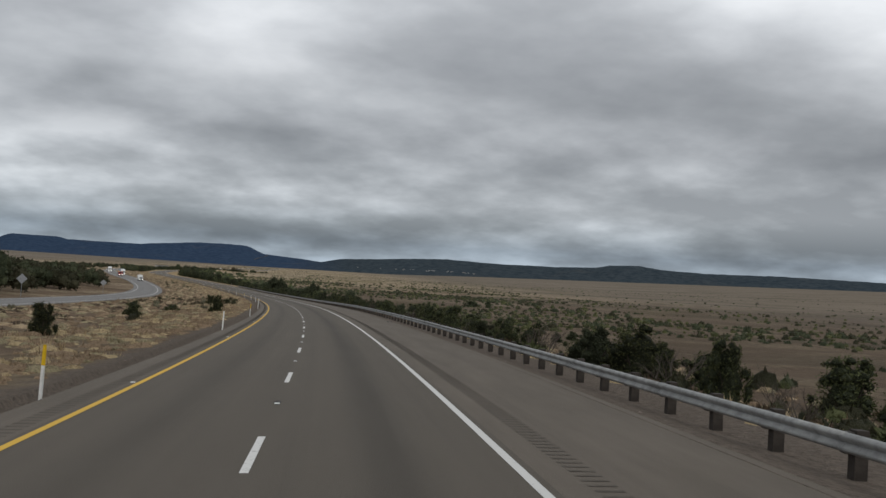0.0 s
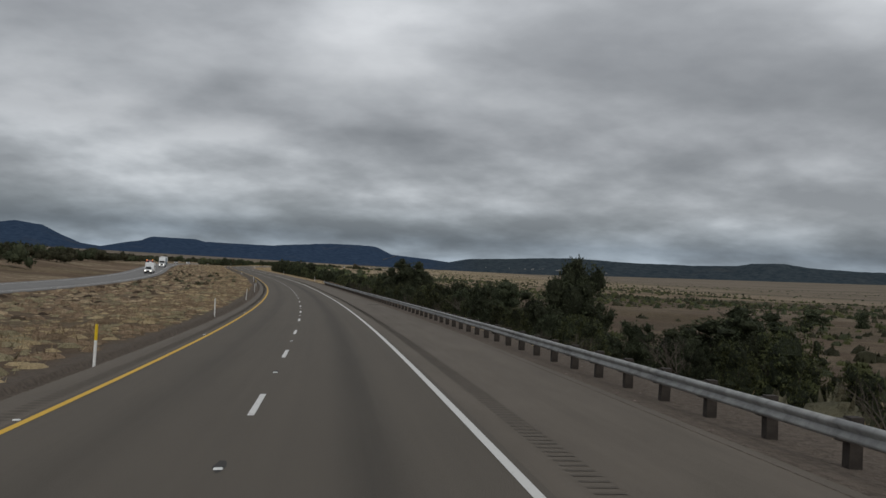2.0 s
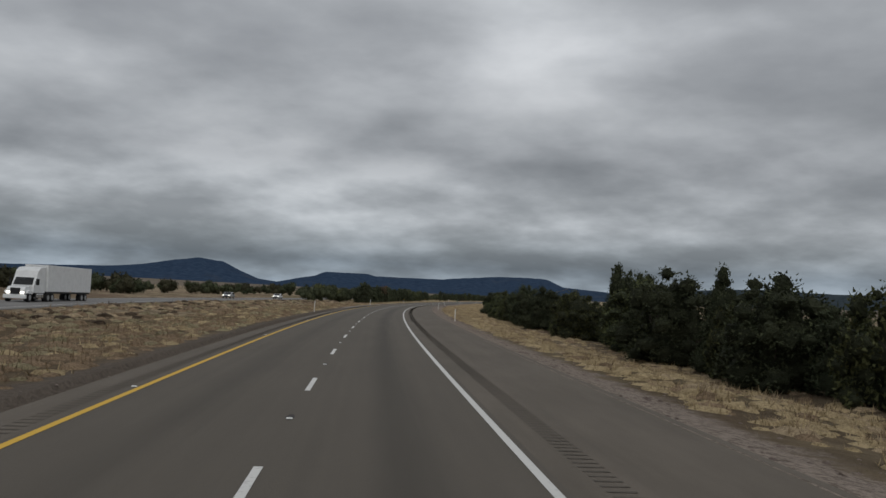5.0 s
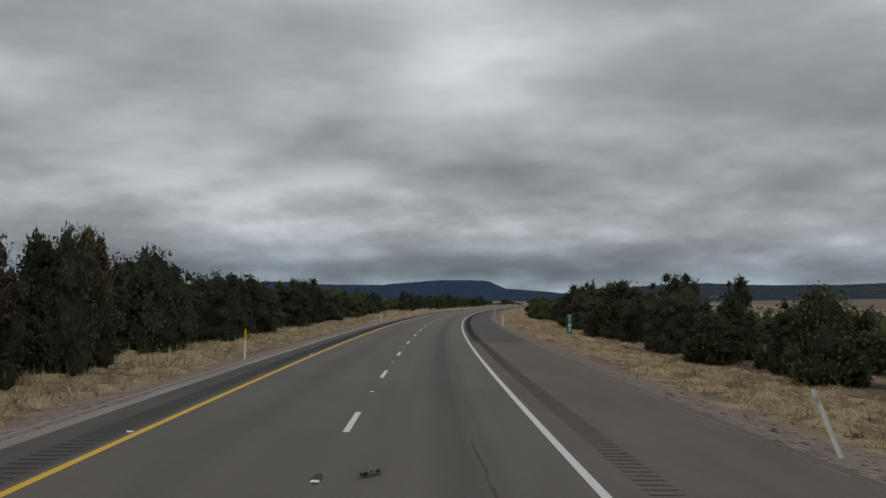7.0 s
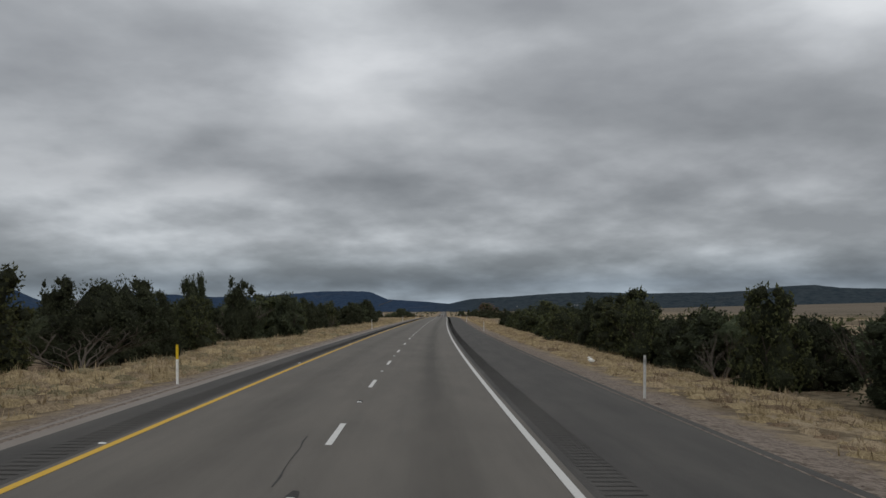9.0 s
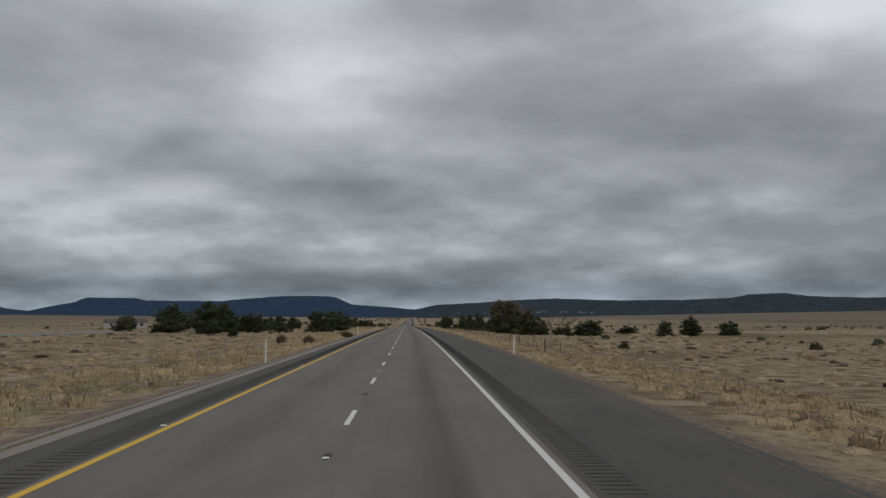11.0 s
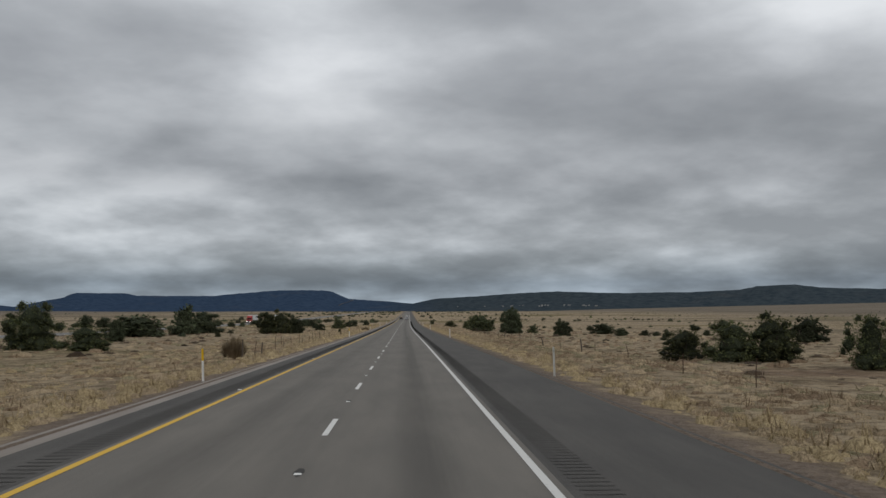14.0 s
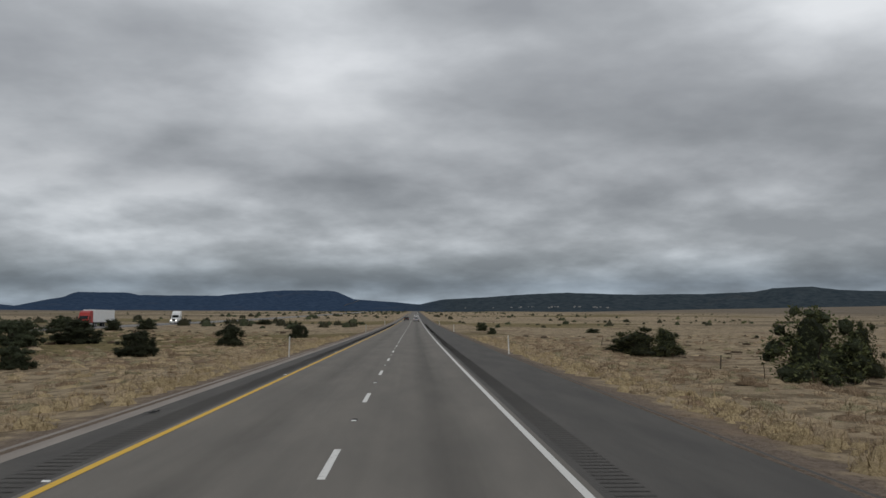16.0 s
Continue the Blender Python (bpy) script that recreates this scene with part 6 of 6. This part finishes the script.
def ground_patch(s0, long, e0, wide, lift, mat, seed):
    """An uneven patch of bare surface from e0 towards the left, its rim sunk into the ground."""
    rnd = random.Random(seed)
    n, m = 14, 9
    V, uv = [], []
    for i in range(n + 1):
        for j in range(m + 1):
            s = s0 + long * i / n + (rnd.uniform(-0.024, 0.024) * long if 0 < i < n else 0) + (0.074 * long * math.sin(j * 1.3) if i in (0, n) else 0)
            e = e0 - wide * j / m - (0.07 * wide * math.sin(i * 1.1) if j == m else 0)
            x, y = (float(v) for v in spot(s, e))
            V.append((x, y, float(height(s, e)) + lift - (0.12 if i in (0, n) or j in (0, m) else 0)))
            uv.append((e, s))
    Fc = [(i * (m + 1) + j + 1, i * (m + 1) + j, (i + 1) * (m + 1) + j, (i + 1) * (m + 1) + j + 1) for i in range(n) for j in range(m)]
    return mesh("ground", V, Fc, mat, uv, smooth=True)


setting("ground", ground_patch(1068, 34, -6.0, 17, 0.06, DIRT, 3), "bare packed dirt turn-out beside the road", "ground")
setting("ground", ground_patch(1073.5, 7.0, 10.0, 2.3, 0.05, BROKEN, 4), "dark broken asphalt washed out at the shoulder's edge", "ground")
STONE = leafy("pale_stone", (0.15, 0.115, 0.095), (0.42, 0.34, 0.29), 3.0)


def stones(name, label, bands, seed):
    """Loose stones: squashed lumps, each its own island."""
    rng = np.random.default_rng(seed)
    base = np.array([(1, 0, 0), (0.3, 0.95, 0), (-0.8, 0.6, 0), (-0.8, -0.6, 0), (0.3, -0.95, 0), (0.1, 0.05, 0.42)])
    tri = np.array([(0, 1, 5), (1, 2, 5), (2, 3, 5), (3, 4, 5), (4, 0, 5)])
    V, Fc, n = [], [], 0
    for s0, s1, e0, e1, count, r0, r1 in bands:
        s, e = rng.uniform(s0, s1, count), rng.uniform(e0, e1, count)
        X, Y = spot(s, e)
        Z = height(s, e) - 0.01
        r = r0 + (r1 - r0) * rng.random(count) ** 3
        a = rng.uniform(0, math.tau, count)
        jit = base[None] * rng.uniform(0.7, 1.3, (count, 6, 1)) * r[:, None, None]
        c, sn = np.cos(a)[:, None], np.sin(a)[:, None]
        v = np.stack([jit[..., 0] * c - jit[..., 1] * sn + X[:, None], jit[..., 0] * sn + jit[..., 1] * c + Y[:, None], jit[..., 2] + Z[:, None]], -1)
        V.append(v.reshape(-1, 3))
        Fc.append((tri[None] + 6 * np.arange(count)[:, None, None]).reshape(-1, 3) + n)
        n += 6 * count
    ob = new(name, mesh(name, np.concatenate(V), np.concatenate(Fc), STONE))
    ob.scale = (K, K, K)
    return tagged(ob, label, "gravel", kind="stuff")


stones("gravel", "loose pale and brown stones along the pavement edge", [(455, 1420, 7.65, 10.2, 7500, 0.02, 0.10), (480, 900, 8.0, 10.0, 1500, 0.05, 0.15), (960, 1130, 8.0, 10.2, 700, 0.05, 0.15), (-20, 455, 7.8, 10.5, 2500, 0.02, 0.07), (1400, 2080, 7.65, 9.2, 3000, 0.02, 0.07), (860, 960, 7.8, 10.2, 1500, 0.03, 0.13)], 601)
stones("gravel", "small brown stones along the median edge", [(-20, 760, -7.2, -5.0, 2500, 0.015, 0.07), (760, 2080, -7.6, -6.0, 3500, 0.015, 0.07)], 602)


def tyre_strip(s, e, turn, length):
    x, y, z, th, b = on_road(s, e, 0.0)
    ob = thing("tyre_shred", x, y, z, th + turn, "torn black strip of tyre tread on the shoulder", "tyre shred", "tyre shreds")
    rnd = random.Random(int(s))
    bm, rows = bmesh.new(), []
    for i in range(8):
        f = i / 7 - 0.5
        w = 0.09 + rnd.uniform(-0.03, 0.03)
        rows.append([bm.verts.new((length * f, 0.15 * math.sin(f * 3) - w, 0.015 + rnd.uniform(0, 0.05))), bm.verts.new((length * f, 0.15 * math.sin(f * 3) + w, 0.02 + rnd.uniform(0, 0.06)))])
    for a, c in zip(rows, rows[1:]):
        bm.faces.new((a[0], a[1], c[1], c[0]))
    bmesh.ops.solidify(bm, geom=bm.faces[:], thickness=0.02)
    part("tread", bm, RUBBER, ob)


tyre_strip(64.3, 7.2, 0.15, 0.65)
tyre_strip(323.6, 6.9, 0.1, 1.6)
tyre_strip(446.6, 6.4, 0.9, 0.35)
tyre_strip(885.8, 0.7, 0.1, 0.3)
tyre_strip(1972, -5.0, 0.2, 0.35)


def litter_bag(s, e, r):
    ob = at_ground("litter_bag", s, e, 0.4, "crumpled white plastic bag lying in the verge", "litter", "litter in the verge")
    rng = np.random.default_rng(int(s))
    v, f = lump(rng, (0, 0, r * 0.5), (r, r * 0.6, r * 0.55), 9, 6)
    part("bag", mesh("bag", v, f, WHITE_PLASTIC), None, ob)


litter_bag(1493.4, 8.9, 0.26)
litter_bag(1166, 10.4, 0.24)
litter_bag(1170, 11.0, 0.16)
litter_bag(1965, 12.0, 0.12)

# ---------- buildings in the distance ----------
PLASTER = painted("pale_plaster", (0.42, 0.41, 0.39), 0.9, 0, 0.3, 0.6)
ROOF = painted("grey_roofing", (0.22, 0.21, 0.20), 0.8, 0, 0.3, 0.6)


def house(x, y, z, turn, w, d, h, label, group):
    ob = thing("house", x, y, z, turn, label, "house", group)
    part("wall", prism([(-d / 2, -2.0), (-d / 2, h), (0, h + d * 0.22), (d / 2, h), (d / 2, -2.0)], -w / 2, w / 2, 0), PLASTER, ob)
    for k in (-1, 1):
        bm = bmesh.new()
        q = [(-w / 2 - 0.4, k * (d / 2 + 0.5), h - 0.2), (w / 2 + 0.4, k * (d / 2 + 0.5), h - 0.2), (w / 2 + 0.4, 0, h + d * 0.22 + 0.15), (-w / 2 - 0.4, 0, h + d * 0.22 + 0.15)]
        bm.faces.new([bm.verts.new(p) for p in q])
        bmesh.ops.solidify(bm, geom=bm.faces[:], thickness=0.15)
        part("roof", bm, ROOF, ob)
    for i in range(3):
        px = w * (-0.3 + 0.3 * i)
        part("window", boxed(px - 0.6, px + 0.6, -d / 2 - 0.02, -d / 2 + 0.02, h * 0.4, h * 0.75), GLASS, ob)
    return ob


rnd = random.Random(8)
for k in range(26):
    az = rnd.uniform(-12.5, -3.0)
    far = float(np.interp(az, [-64, -30, -24, -3, 2, 8, 22, 30, 62], [10500, 10500, 10400, 12000, 14000, 14300, 13500, 12500, 11500]))
    r = far * rnd.uniform(0.862, 0.874)
    top = float(np.interp(az, [a for a, _ in SKYLINE[::-1]], [h for _, h in SKYLINE[::-1]])) / 1000
    z = 1.9 + 0.009 * far + (top - 0.009) * far * (0.12 + 0.23 * (r / far - 0.86) / 0.04)
    size = rnd.uniform(12, 24)
    house(-170 - r * math.sin(radians(az)), 1930 + r * math.cos(radians(az)), z, rnd.uniform(-0.5, 0.5), size, 10, 6, "pale small house at the foot of the mountains", "houses at the foot of the mountains")
x, y = (float(v) for v in spot(1215, -33))
house(x, y, float(height(1215, -33)), 0.3, 7, 5, 2.6, "small pale abandoned shed among junipers", "sheds beyond the median")
for s, e, w in ((1790, -132, 16), (1812, -140, 14), (1770, -120, 9)):
    x, y = (float(v) for v in spot(s, e))
    house(x, y, float(height(s, e)), 0.2, w, 5, 2.9, "long white mobile home on the open grassland", "mobile homes beyond the oncoming carriageway")
